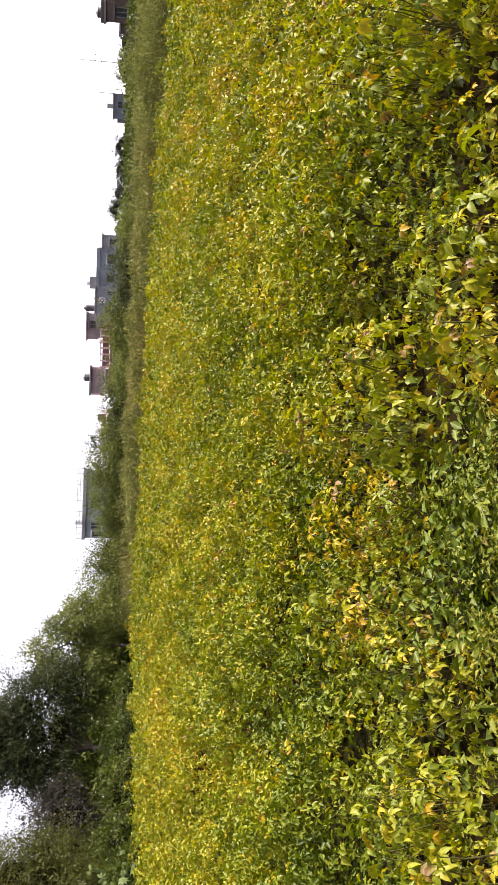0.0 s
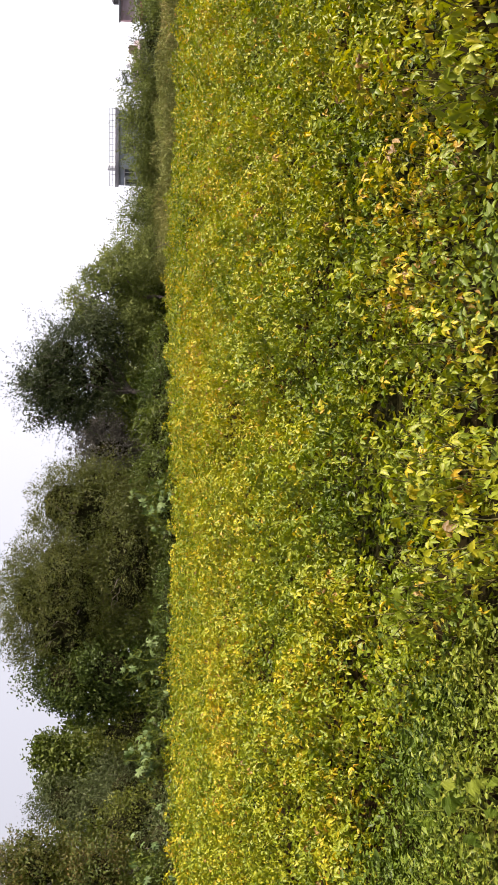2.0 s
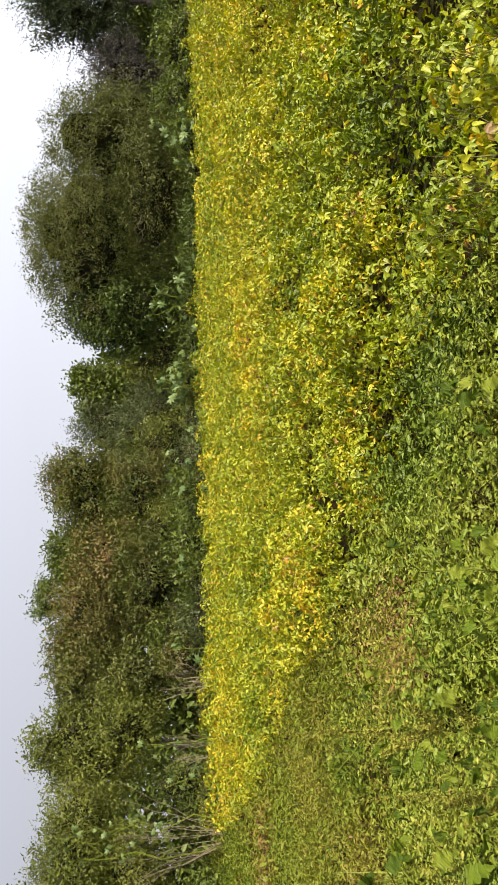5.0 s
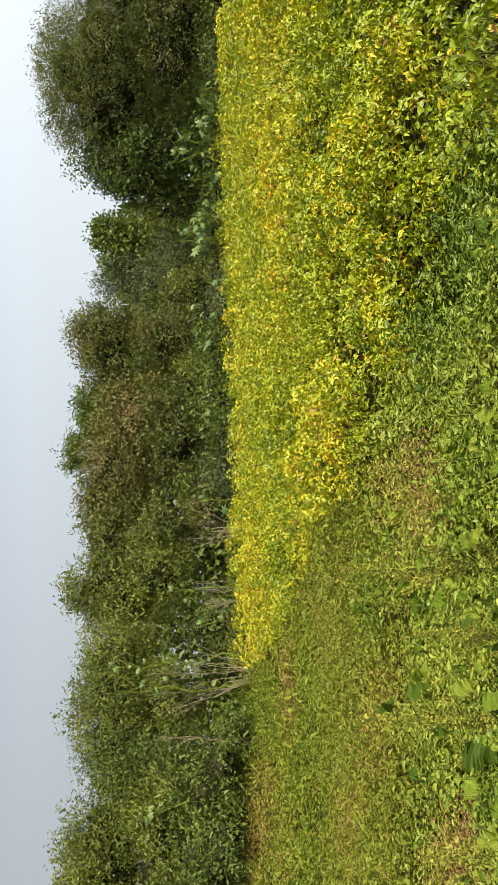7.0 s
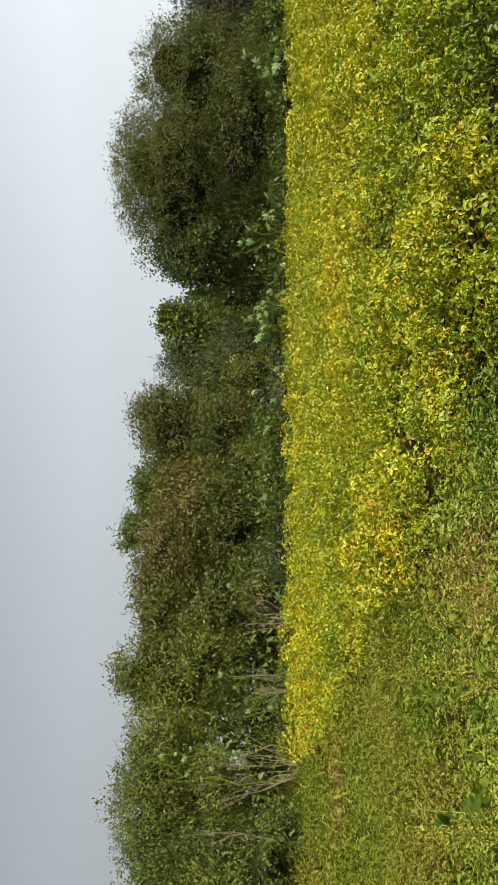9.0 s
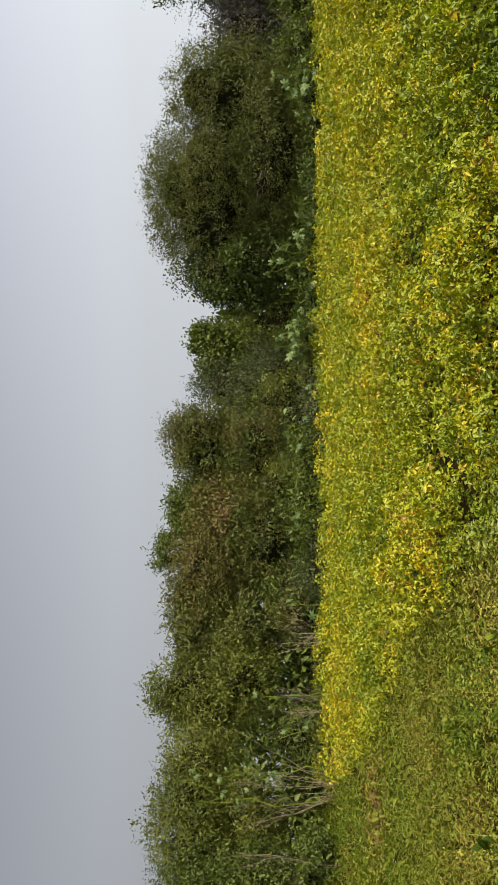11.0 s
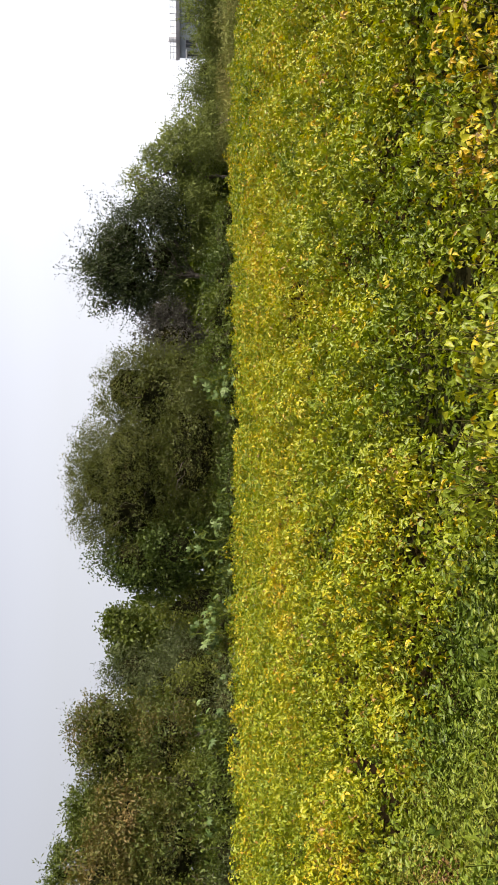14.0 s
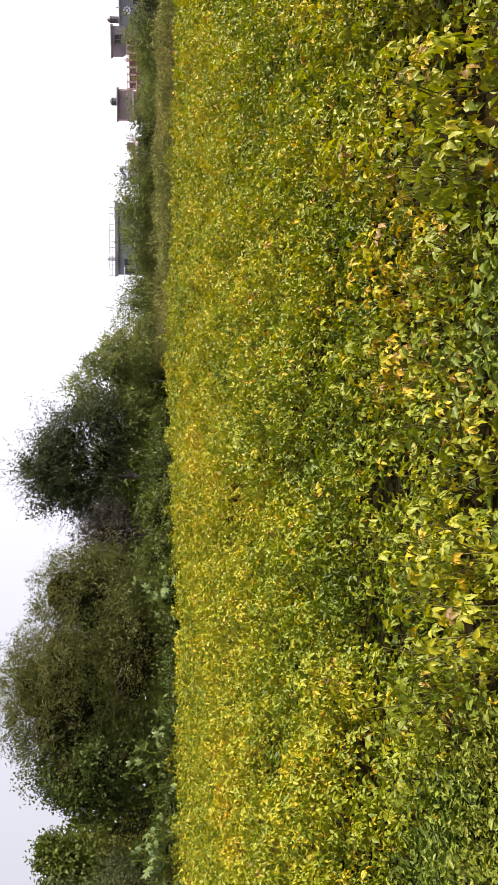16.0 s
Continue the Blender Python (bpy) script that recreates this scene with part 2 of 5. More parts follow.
KITE = np.array([[0, 0, 0], [0.4, 0.46, 0.3], [1.0, 0.0, -0.2], [0.4, -0.46, 0.3]])
KITE_F = [(0, 1, 2), (0, 2, 3)]
OVATE = np.array([[0, 0, 0], [0.25, 0.42, 0.2], [0.25, 0, 0.0], [0.25, -0.42, 0.2], [0.62, 0.34, 0.1], [0.62, 0, -0.1], [0.62, -0.34, 0.1], [1, 0, -0.35]])
OVATE_F = [(0, 1, 2), (0, 2, 3), (1, 4, 5, 2), (2, 5, 6, 3), (4, 7, 5), (5, 7, 6)]
SIX = np.array([[0, 0, 0], [0.28, 0.44, 0.24], [0.7, 0.3, 0.1], [1, 0, -0.3], [0.7, -0.3, 0.1], [0.28, -0.44, 0.24]])
SIX_F = [(0, 3, 2, 1), (0, 5, 4, 3)]
BLADE = np.array([[0, 0.5, 0], [0, -0.5, 0], [0.55, 0.35, 0.0], [0.55, -0.35, 0.0], [1.0, 0, -0.18]])
BLADE_F = [(0, 1, 3, 2), (2, 3, 4)]


def leaf_arrays(pos, axis, normal, length, ratio, shape, faces, tint=0.5):
    """Vertices and faces of many leaves: axis from stalk to tip, normal the upper side."""
    axis = unit(axis)
    side = unit(np.cross(normal, axis))
    up = np.cross(axis, side)
    length = np.asarray(length).reshape(-1, 1, 1)
    ratio = np.asarray(ratio).reshape(-1, 1, 1) * np.ones_like(length)
    s = shape[None]
    v = pos[:, None] + length * (s[:, :, 0:1] * axis[:, None] + ratio * s[:, :, 1:2] * side[:, None] + s[:, :, 2:3] * ratio * up[:, None])
    count, k = len(pos), len(shape)
    return v.reshape(-1, 3), count, k, faces, np.broadcast_to(np.asarray(tint, float), (count,))


def foliage(name, batches, material, parent=None):
    """One mesh out of batches of leaves."""
    verts, loops, starts, tints, base, lp = [], [], [], [], 0, 0
    for v, count, k, faces, tint in batches:
        verts.append(v)
        size = sum(len(f) for f in faces)
        flat = np.array([i for f in faces for i in f])
        off = np.cumsum([0] + [len(f) for f in faces[:-1]])
        loops.append((flat[None] + np.arange(count)[:, None] * k + base).ravel())
        starts.append((off[None] + np.arange(count)[:, None] * size + lp).ravel())
        tints.append(np.repeat(tint, len(faces)))
        base += len(v)
        lp += count * size
    verts, loops, starts = np.concatenate(verts), np.concatenate(loops), np.concatenate(starts)
    me = bpy.data.meshes.new(name)
    me.vertices.add(len(verts))
    me.vertices.foreach_set("co", verts.astype(np.float32).ravel())
    me.loops.add(len(loops))
    me.loops.foreach_set("vertex_index", loops.astype(np.int32))
    me.polygons.add(len(starts))
    me.polygons.foreach_set("loop_start", starts.astype(np.int32))
    me.update(calc_edges=True)
    me.attributes.new("ripe", "FLOAT", "FACE").data.foreach_set("value", np.concatenate(tints).astype(np.float32))
    me.materials.append(material)
    ob = new(name, me)
    if parent:
        ob.parent = parent
    return ob


def tube(paths, sides=6):
    """Vertices and faces of tapered tubes: each path a list of (point, radius)."""
    verts, faces = [], []
    for path in paths:
        ring0 = None
        for i, (p, r) in enumerate(path):
            p = Vector(p)
            a = Vector(path[min(i + 1, len(path) - 1)][0]) - Vector(path[max(i - 1, 0)][0])
            q = a.to_track_quat("Z", "Y") if a.length > 1e-6 else Euler((0, 0, 0)).to_quaternion()
            ring = len(verts)
            for k in range(sides):
                t = 2 * math.pi * k / sides
                verts.append(tuple(p + q @ Vector((math.cos(t) * r, math.sin(t) * r, 0))))
            if ring0 is not None:
                for k in range(sides):
                    faces.append((ring0 + k, ring0 + (k + 1) % sides, ring + (k + 1) % sides, ring + k))
            ring0 = ring
        faces.append(tuple(ring0 + k for k in range(sides)))
    return verts, faces


def bend(a, b, r0, r1, sag=0.15, steps=6, seed=0):
    """A limb from a to b, a little crooked, tapering from r0 to r1."""
    rr = random.Random(seed)
    a, b = Vector(a), Vector(b)
    d = (b - a).length
    out = []
    for i in range(steps + 1):
        f = i / steps
        w = math.sin(math.pi * f)
        o = Vector((rr.uniform(-1, 1), rr.uniform(-1, 1), rr.uniform(-0.3, 1))) * sag * d * 0.35 * w
        out.append((a.lerp(b, f) + o, r0 + (r1 - r0) * f))
    return out


# ---- ground ----
def rise(x, y):
    """The bank to the left, and slight unevenness elsewhere."""
    bank = 1.15 * np.exp(-(((x + 25) / 7.5) ** 2 + ((y - 17.5) / 7.0) ** 2))
    return bank + 0.03 * np.sin(x * 0.7 + 1) * np.sin(y * 0.6)


def build_ground():
    radii = [0.0] + [0.8 * 1.13 ** i for i in range(1, 72)]
    turns = 96
    verts, faces = [(0, 0, float(rise(0.0, 0.0)))], []
    for r in radii[1:]:
        for k in range(turns):
            a = 2 * math.pi * k / turns
            x, y = r * math.cos(a), r * math.sin(a)
            verts.append((x, y, float(rise(x, y)) if r < 80 else 0.0))
    for k in range(turns):
        faces.append((0, 1 + k, 1 + (k + 1) % turns))
    for i in range(len(radii) - 2):
        a, b = 1 + i * turns, 1 + (i + 1) * turns
        for k in range(turns):
            faces.append((a + k, b + k, b + (k + 1) % turns, a + (k + 1) % turns))
    ob = link_mesh("ground", verts, faces, SHADED_SOIL, smooth=True)
    tagged(ob, "flat brown soil darkened for shade between plants, with thin green growth", "ground", kind="structure")


build_ground()

# ---- plan of the field ----
SOY_EDGE = [(1.7, -4.0), (1.5, 1.9), (1.85, 2.75), (1.4, 3.15), (0.7, 2.85), (0.2, 2.75), (-0.12, 2.95), (-0.18, 3.8), (-0.55, 4.35), (-1.0, 4.95), (-1.7, 5.35), (-2.5, 5.7), (-3.5, 6.6),
            (-5.4, 8.9), (-7.7, 10.6), (-15.0, 18.2), (-18.6, 22.6), (-18.0, 25.6), (-14.2, 25.3), (-10.8, 26.2), (-6.4, 29.2), (-1.5, 30.0), (1.2, 28.6),
            (3.2, 30.2), (7.7, 34.6), (13.3, 36.8), (15.8, 34.0), (16.0, 29.6), (18.0, 27.0), (19.2, 23.2), (19.6, 18.8), (21.0, 16.1), (23.0, 13.8), (31.0, 4.0), (34.0, -4.0)]


def inside(x, y, poly):
    ok = np.zeros(len(x), bool)
    for (x0, y0), (x1, y1) in zip(poly, poly[1:] + poly[:1]):
        cross = ((y0 > y) != (y1 > y)) & (x < (x1 - x0) * (y - y0) / (y1 - y0 + 1e-12) + x0)
        ok ^= cross
    return ok


def edge_gap(x, y, poly):
    """Distance to the outline."""
    best = np.full(len(x), 1e9)
    for (x0, y0), (x1, y1) in zip(poly, poly[1:] + poly[:1]):
        dx, dy = x1 - x0, y1 - y0
        t = np.clip(((x - x0) * dx + (y - y0) * dy) / (dx * dx + dy * dy), 0, 1)
        best = np.minimum(best, np.hypot(x - x0 - t * dx, y - y0 - t * dy))
    return best


# gaps and furrows between plants: from x, y to x, y, half width, depth
GAPS = [(0.0, 4.3, 0.22, 4.75, 0.3, 0.45), (1.85, 11.6, 2.0, 11.7, 0.5, 0.4), (-1.6, 16.5, -1.5, 16.4, 0.5, 0.4), (2.5, 3.0, 2.8, 3.05, 0.2, 0.45), (9.0, 21.6, 9.6, 22.3, 0.8, 0.4), (1.75, 2.4, 2.05, 2.3, 0.2, 0.45),
        (-0.7, 7.45, -2.9, 7.25, 0.16, 0.3), (1.75, 6.0, 1.95, 6.2, 0.22, 0.4), (2.0, 5.5, 2.2, 5.5, 0.2, 0.35), (3.9, 4.9, 4.1, 5.0, 0.2, 0.4), (7.6, 18.0, 7.8, 18.1, 0.6, 0.4), (2.1, 1.6, 2.3, 1.7, 0.2, 0.4),
        (1.0, 4.45, 1.6, 4.5, 0.12, 0.3), (-0.95, 7.8, -1.1, 7.7, 0.2, 0.35), (-4.2, 9.6, -7.2, 11.8, 0.18, 0.22), (3.0, 7.6, 6.0, 8.2, 0.16, 0.22), (2.9, 4.1, 3.5, 4.3, 0.12, 0.3)]

# where the crop is riper (+) or greener (-): from x, y to x, y, half width, amount
RIPE = [(-0.6, 6.3, -2.1, 5.8, 0.42, 0.23), (-0.9, 6.9, -1.8, 6.6, 0.25, 0.12), (-3.3, 7.1, -3.7, 6.95, 0.4, 0.14), (-5.0, 7.9, -5.6, 8.6, 0.6, 0.14), (-8.5, 12.6, -12.5, 16.0, 1.3, 0.07),
        (-1.2, 13.4, -2.3, 12.4, 1.0, 0.16), (-5.4, 20.5, -7.0, 22.0, 1.8, 0.14), (1.1, 12.9, 1.5, 13.0, 1.0, 0.12), (3.5, 15.8, 4.2, 16.2, 1.6, 0.14), (-2.5, 14.2, -1.3, 12.7, 0.6, 0.1),
        (-0.18, 5.1, -0.1, 5.3, 0.28, 0.36), (1.54, 3.88, 1.5, 3.95, 0.18, 0.3), (0.0, 2.9, 0.1, 2.95, 0.2, 0.16), (0.5, 3.7, 0.65, 3.8, 0.2, 0.14), (2.3, 3.1, 2.4, 3.15, 0.2, 0.22),
        (1.67, 2.12, 1.75, 2.1, 0.18, 0.26), (2.25, 3.9, 2.4, 3.95, 0.3, 0.2), (1.55, 3.92, 1.7, 3.95, 0.22, 0.28), (1.9, 4.2, 2.05, 4.25, 0.25, 0.2), (1.05, 3.3, 1.15, 3.3, 0.2, 0.14), (8.8, 6.2, 9.6, 6.4, 0.5, 0.2),
        (2.8, 3.35, 2.9, 3.4, 0.18, 0.18), (2.45, 1.6, 2.6, 1.6, 0.2, 0.18), (4.5, 9.0, 6.0, 9.6, 0.6, 0.1), (7.0, 12.0, 9.0, 12.5, 0.9, 0.1), (10.0, 10.0, 12.0, 9.5, 0.8, 0.12), (-3.0, 17.5, -4.0, 17.0, 1.2, 0.1),
        (0.2, 5.3, 1.7, 5.25, 0.6, -0.08), (0.1, 4.9, 0.5, 5.6, 0.35, -0.08), (1.2, 7.2, 3.0, 7.4, 0.6, -0.06), (-0.3, 9.2, -1.5, 9.0, 0.7, -0.06), (3.2, 11.5, 5.0, 12.0, 0.8, -0.06), (2.2, 4.7, 3.2, 5.0, 0.35, -0.07),
        # the last two rows darken leaves in two GAPS: shade put into tint
        (-3.5, 9.0, -5.2, 11.0, 0.8, -0.06), (6.5, 7.0, 8.0, 7.2, 0.6, -0.06), (0.0, 4.3, 0.2, 4.7, 0.3, -0.2), (9.2, 21.8, 9.8, 22.5, 1.0, -0.3)]


def along(x, y, row):
    """How much of a stretch of the plan is felt at x, y: 1 on its line, 0 well beyond its half width."""
    x0, y0, x1, y1, w, amount = row
    dx, dy = x1 - x0, y1 - y0
    t = np.clip(((x - x0) * dx + (y - y0) * dy) / (dx * dx + dy * dy), 0, 1)
    return amount * np.exp(-((x - x0 - t * dx) ** 2 + (y - y0 - t * dy) ** 2) / w ** 2)


ROW = np.array([[0.993, 0.119], [-0.119, 0.993]])


def domes(x, y, cell, seed, reach=0.66):
    """Plants on a jittered grid that follows the rows: swell from 1 at a plant's heart to 0 between plants, the way out from the heart, and the plant's own number."""
    u, v = (ROW @ np.stack([x, y])) / np.array([[cell * 0.85], [cell * 1.15]])
    ix, iy = np.floor(u), np.floor(v)
    best, vx, vy, own = np.full(len(x), 9.0), np.zeros(len(x)), np.zeros(len(x)), np.zeros(len(x))
    for dx in (-1, 0, 1):
        for dy in (-1, 0, 1):
            cx, cy = ix + dx, iy + dy
            h1 = np.mod(np.sin(cx * 127.1 + cy * 311.7 + seed) * 43758.5453, 1.0)
            h2 = np.mod(np.sin(cx * 269.5 + cy * 183.3 + seed) * 28371.173, 1.0)
            h3 = np.mod(np.sin(cx * 71.3 + cy * 97.9 + seed) * 15731.743, 1.0)
            ax, ay = u - cx - 0.15 - 0.7 * h1, v - cy - 0.2 - 0.6 * h2
            d = np.hypot(ax, ay) / (0.8 + 0.4 * h3)
            near = d < best
            best = np.where(near, d, best)
            vx, vy, own = np.where(near, ax, vx), np.where(near, ay, vy), np.where(near, h3, own)
    swell = np.sqrt(np.maximum(0.0, 1 - (best / reach) ** 2))
    return swell, np.stack([vx, vy, np.zeros(len(x))], 1) / reach, own


SOY_CELL = 0.47


def canopy(x, y):
    """Height of the crop's top, before its plants' own swelling."""
    p = np.stack([x, y], 1)
    h = 0.62 + 0.13 * wave(p, 0.75, 11) + 0.06 * wave(p, 1.9, 12) + 0.04 * wave(p, 6.0, 13)
    for row in GAPS:
        h = h - along(x, y, row)
    return np.maximum(h, 0.14)


def ripeness(x, y):
    """How far the crop has turned from green to yellow and brown."""
    p = np.stack([x, y], 1)
    v = 0.45 + 0.11 * wave(p, 0.5, 51) + 0.07 * wave(p, 1.7, 52) + 0.04 * wave(p, 7.0, 53)
    for row in RIPE:
        v = v + along(x, y, row)
    return v


def scatter(d0, d1, per_m2, h0=-61.0, h1=55.0):
    """Even random places in a fan of the plan."""
    a0, a1 = radians(h0), radians(h1)
    n = int(per_m2 * (d1 * d1 - d0 * d0) / 2 * (a1 - a0))
    d = np.sqrt(rng.uniform(d0 * d0, d1 * d1, n))
    a = rng.uniform(a0, a1, n)
    return -np.sin(a) * d, np.cos(a) * d


NEAR_PLANTS = 4.7


def soy_batch(d0, d1, per_m2, size, shape, faces, depth=0.26, triple=True):
    """Leaves over the plants' domes, in threes on one stalk where they can be told apart."""
    x, y = scatter(d0, d1, per_m2)
    ok = inside(x, y, SOY_EDGE)
    x, y = x[ok], y[ok]
    ok = canopy(x, y) > rng.uniform(0.2, 0.42, len(x))
    x, y = x[ok], y[ok]
    n = len(x)
    edge = np.minimum(edge_gap(x, y, SOY_EDGE), 0.6)
    swell, out, own = domes(x, y, SOY_CELL, 3.0, 0.68)
    ok = swell > rng.uniform(0.12, 0.5, n)
    x, y, edge, swell, out, own = x[ok], y[ok], edge[ok], swell[ok], out[ok], own[ok]
    n = len(x)
    top = canopy(x, y) * (0.72 + 0.28 * edge / 0.6) * (0.14 + 0.86 * swell) * (0.6 + 0.62 * own)
    below = rng.exponential(depth * 0.3, n)
    z = np.maximum(top - below, 0.05) + rise(x, y)
    pos = np.stack([x, y, z], 1)
    stray = rng.random(n)
    tint = ripeness(x, y) + (own - 0.5) * 0.16 + rng.normal(size=n) * np.interp(np.hypot(x, y), [14, 25], [0.07, 0.14]) - np.interp(np.hypot(x, y), [14, 25], [0.0, 0.05]) + 0.25 * np.minimum(below, 0.3) + np.where(stray < 0.035, 0.22, 0.0) + np.where(stray > 0.965, 0.42, 0.0)
    normal = unit(rng.normal(size=(n, 3)) * 0.75 + np.array([0, 0, 0.75]) + out * 0.9)
    axis = unit(rng.normal(size=(n, 3)) * [0.7, 0.7, 0.4] + out * 0.9 + [0, 0, -0.25])
    normal = unit(normal - axis * (normal * axis).sum(1, keepdims=True))
    length = size * rng.uniform(0.65, 1.25, n)
    if not triple:
        return [leaf_arrays(pos, axis, normal, length, rng.uniform(0.58, 0.76, n), shape, faces, np.clip(tint, 0, 1))]
    side = np.cross(normal, axis)
    made = []
    for turn, ahead in ((0.0, 0.3), (1.0, 0.0), (-1.0, 0.0)):
        way = unit(axis * (0.3 if turn else 1.0) + side * turn * 0.95 - normal * 0.25 + rng.normal(size=(n, 3)) * 0.22)
        face = unit(normal + rng.normal(size=(n, 3)) * 0.3)
        made.append(leaf_arrays(pos + axis * (ahead * length)[:, None], way, face, length * rng.uniform(0.85, 1.1, n), rng.uniform(0.58, 0.76, n), shape, faces, np.clip(tint + rng.normal(size=n) * 0.03, 0, 1)))
    return made


def build_soy_field():
    batches = soy_batch(NEAR_PLANTS - 0.25, 7.6, 800, 0.043, SIX, SIX_F, 0.42) + soy_batch(7.6, 13.0, 470, 0.05, KITE, KITE_F, 0.42)
    batches += soy_batch(13.0, 21.0, 860, 0.066, KITE, KITE_F, 0.34, False) + soy_batch(21.0, 38.0, 290, 0.1, KITE, KITE_F, 0.24, False)
    x, y = scatter(1.7, 12.0, 140)
    ok = inside(x, y, SOY_EDGE) & (canopy(x, y) > 0.34)
    x, y = x[ok], y[ok]
    n = len(x)
    # only dark green tints: the shade of the gaps is put into these low leaves
    low = np.stack([x, y, 0.05 + 0.2 * rng.random(n) + rise(x, y)], 1)
    batches.append(leaf_arrays(low, unit(rng.normal(size=(n, 3)) * [1, 1, 0.3]), unit(rng.normal(size=(n, 3)) * 0.4 + [0, 0, 1.0]), rng.uniform(0.05, 0.09, n), 0.7, KITE, KITE_F, rng.uniform(0.0, 0.55, n)))
    ob = foliage("soybean_crop", batches, SOY)
    tagged(ob, "closed canopy of ripening green and yellow soybean plants", "soybean crop", kind="stuff")


build_soy_field()


def trifoliate(size, seed, bent):
    """One soybean leaf: stalk and three leaflets, from the origin along +x."""
    r = np.random.default_rng(seed)
    pos = np.array([[size * 0.9, 0, 0], [size * 0.72, 0.02 * size, 0], [size * 0.72, -0.02 * size, 0]])
    axis = np.array([[1, 0.0, -bent], [0.35, 0.95, -bent * 0.8], [0.35, -0.95, -bent * 0.8]]) + r.normal(size=(3, 3)) * 0.15
    normal = np.array([[bent, 0, 1.0]] * 3) + r.normal(size=(3, 3)) * 0.3
    leaves = leaf_arrays(pos, axis, normal, size * r.uniform(0.85, 1.15, 3), 0.66, OVATE, OVATE_F, 0.0)
    stalk = leaf_arrays(np.array([[0, 0, 0.0]]), np.array([[1.0, 0, 0]]), np.array([[0, 0, 1.0]]), size * 0.92, 0.05, BLADE, BLADE_F, 0.0)
    return [leaves, stalk]


def build_near_plants():
    r = random.Random(5)
    shapes = []
    for i in range(8):
        ob = foliage("leaf", trifoliate(0.037, 40 + i, r.uniform(0.1, 0.7)), SOY)
        shapes.append(ob.data)
        bpy.data.objects.remove(ob)
    plants = []
    for v in range(7):
        plant = new("soybean_plant")
        tagged(plant, "bushy soybean plant with green and yellowing leaves", "soybean plant", "soybean plants at the field edge")
        height = 0.5
        stems = [bend((0, 0, 0), (r.uniform(-0.05, 0.05), r.uniform(-0.05, 0.05), height), 0.005, 0.002, 0.2, 5, v)]
        for k in range(4):
            a = r.uniform(0, 6.28)
            stems.append(bend((0, 0, 0.06 + 0.06 * k), (0.12 * math.cos(a), 0.12 * math.sin(a), height * r.uniform(0.75, 0.95)), 0.003, 0.0015, 0.2, 4, v * 9 + k))
        verts, faces = tube(stems, 5)
        link_mesh("stem", verts, faces, SOY_STEM, plant)
        for k in range(64):
            a = k * 2.4 + r.uniform(-0.4, 0.4)
            lean = 1.75 * (k / 63) ** 0.6 * r.uniform(0.85, 1.1)
            deep = r.uniform(0.6, 1.05)
            q = Vector((0.15 * math.sin(lean) * math.cos(a), 0.15 * math.sin(lean) * math.sin(a), 0.24 + 0.29 * math.cos(lean))) * deep
            q.z = max(q.z, 0.07)
            leaf = new("leaf", r.choice(shapes))
            leaf.parent = plant
            leaf.matrix_local = Matrix.LocRotScale(q, Euler((r.uniform(-0.55, 0.55), lean * 0.5 + r.uniform(-0.5, 0.3), a)), Vector((1, 1, 1)) * r.uniform(0.65, 1.3))
        plants.append(plant)
    places = []
    step = 0.31
    for i in range(-32, 33):
        for j in range(0, 19):
            x, y = i * step + r.uniform(-0.09, 0.09) + (j % 2) * step * 0.5, 0.3 + j * step + r.uniform(-0.09, 0.09)
            d, h = math.hypot(x, y), math.degrees(math.atan2(-x, y))
            if 1.7 < d < NEAR_PLANTS and -66 < h < 30 and inside(np.array([x]), np.array([y]), SOY_EDGE)[0]:
                places.append((x, y))
    used = set()
    for x, y in places:
        k = r.randrange(7)
        s = float(canopy(np.array([x]), np.array([y]))[0]) / 0.57
        if s < 0.5 or r.random() < 0.06:
            continue
        m = Matrix.LocRotScale((x, y, float(rise(x, y))), Euler((r.uniform(-0.1, 0.1), r.uniform(-0.1, 0.1), r.uniform(0, 6.28))), None)
        if k not in used:
            used.add(k)
            ob = plants[k]
            ob.matrix_basis = m
        else:
            ob = copy_thing(plants[k], m)
        ob.scale = (r.uniform(0.9, 1.2), r.uniform(0.9, 1.2), s * r.uniform(0.85, 1.12))
        mean = float(ripeness(np.array([x]), np.array([y]))[0]) + r.uniform(-0.09, 0.09)
        for leaf in ob.children:
            if leaf.name.startswith("leaf"):
                low = max(0.0, 0.4 - leaf.location.z)
                stray = r.random()
                leaf["ripe"] = min(1.0, max(0.02, mean + r.gauss(0, 0.07) + 0.35 * low + (0.24 if stray < 0.06 else 0.44 if stray > 0.94 else 0.0)))


build_near_plants()


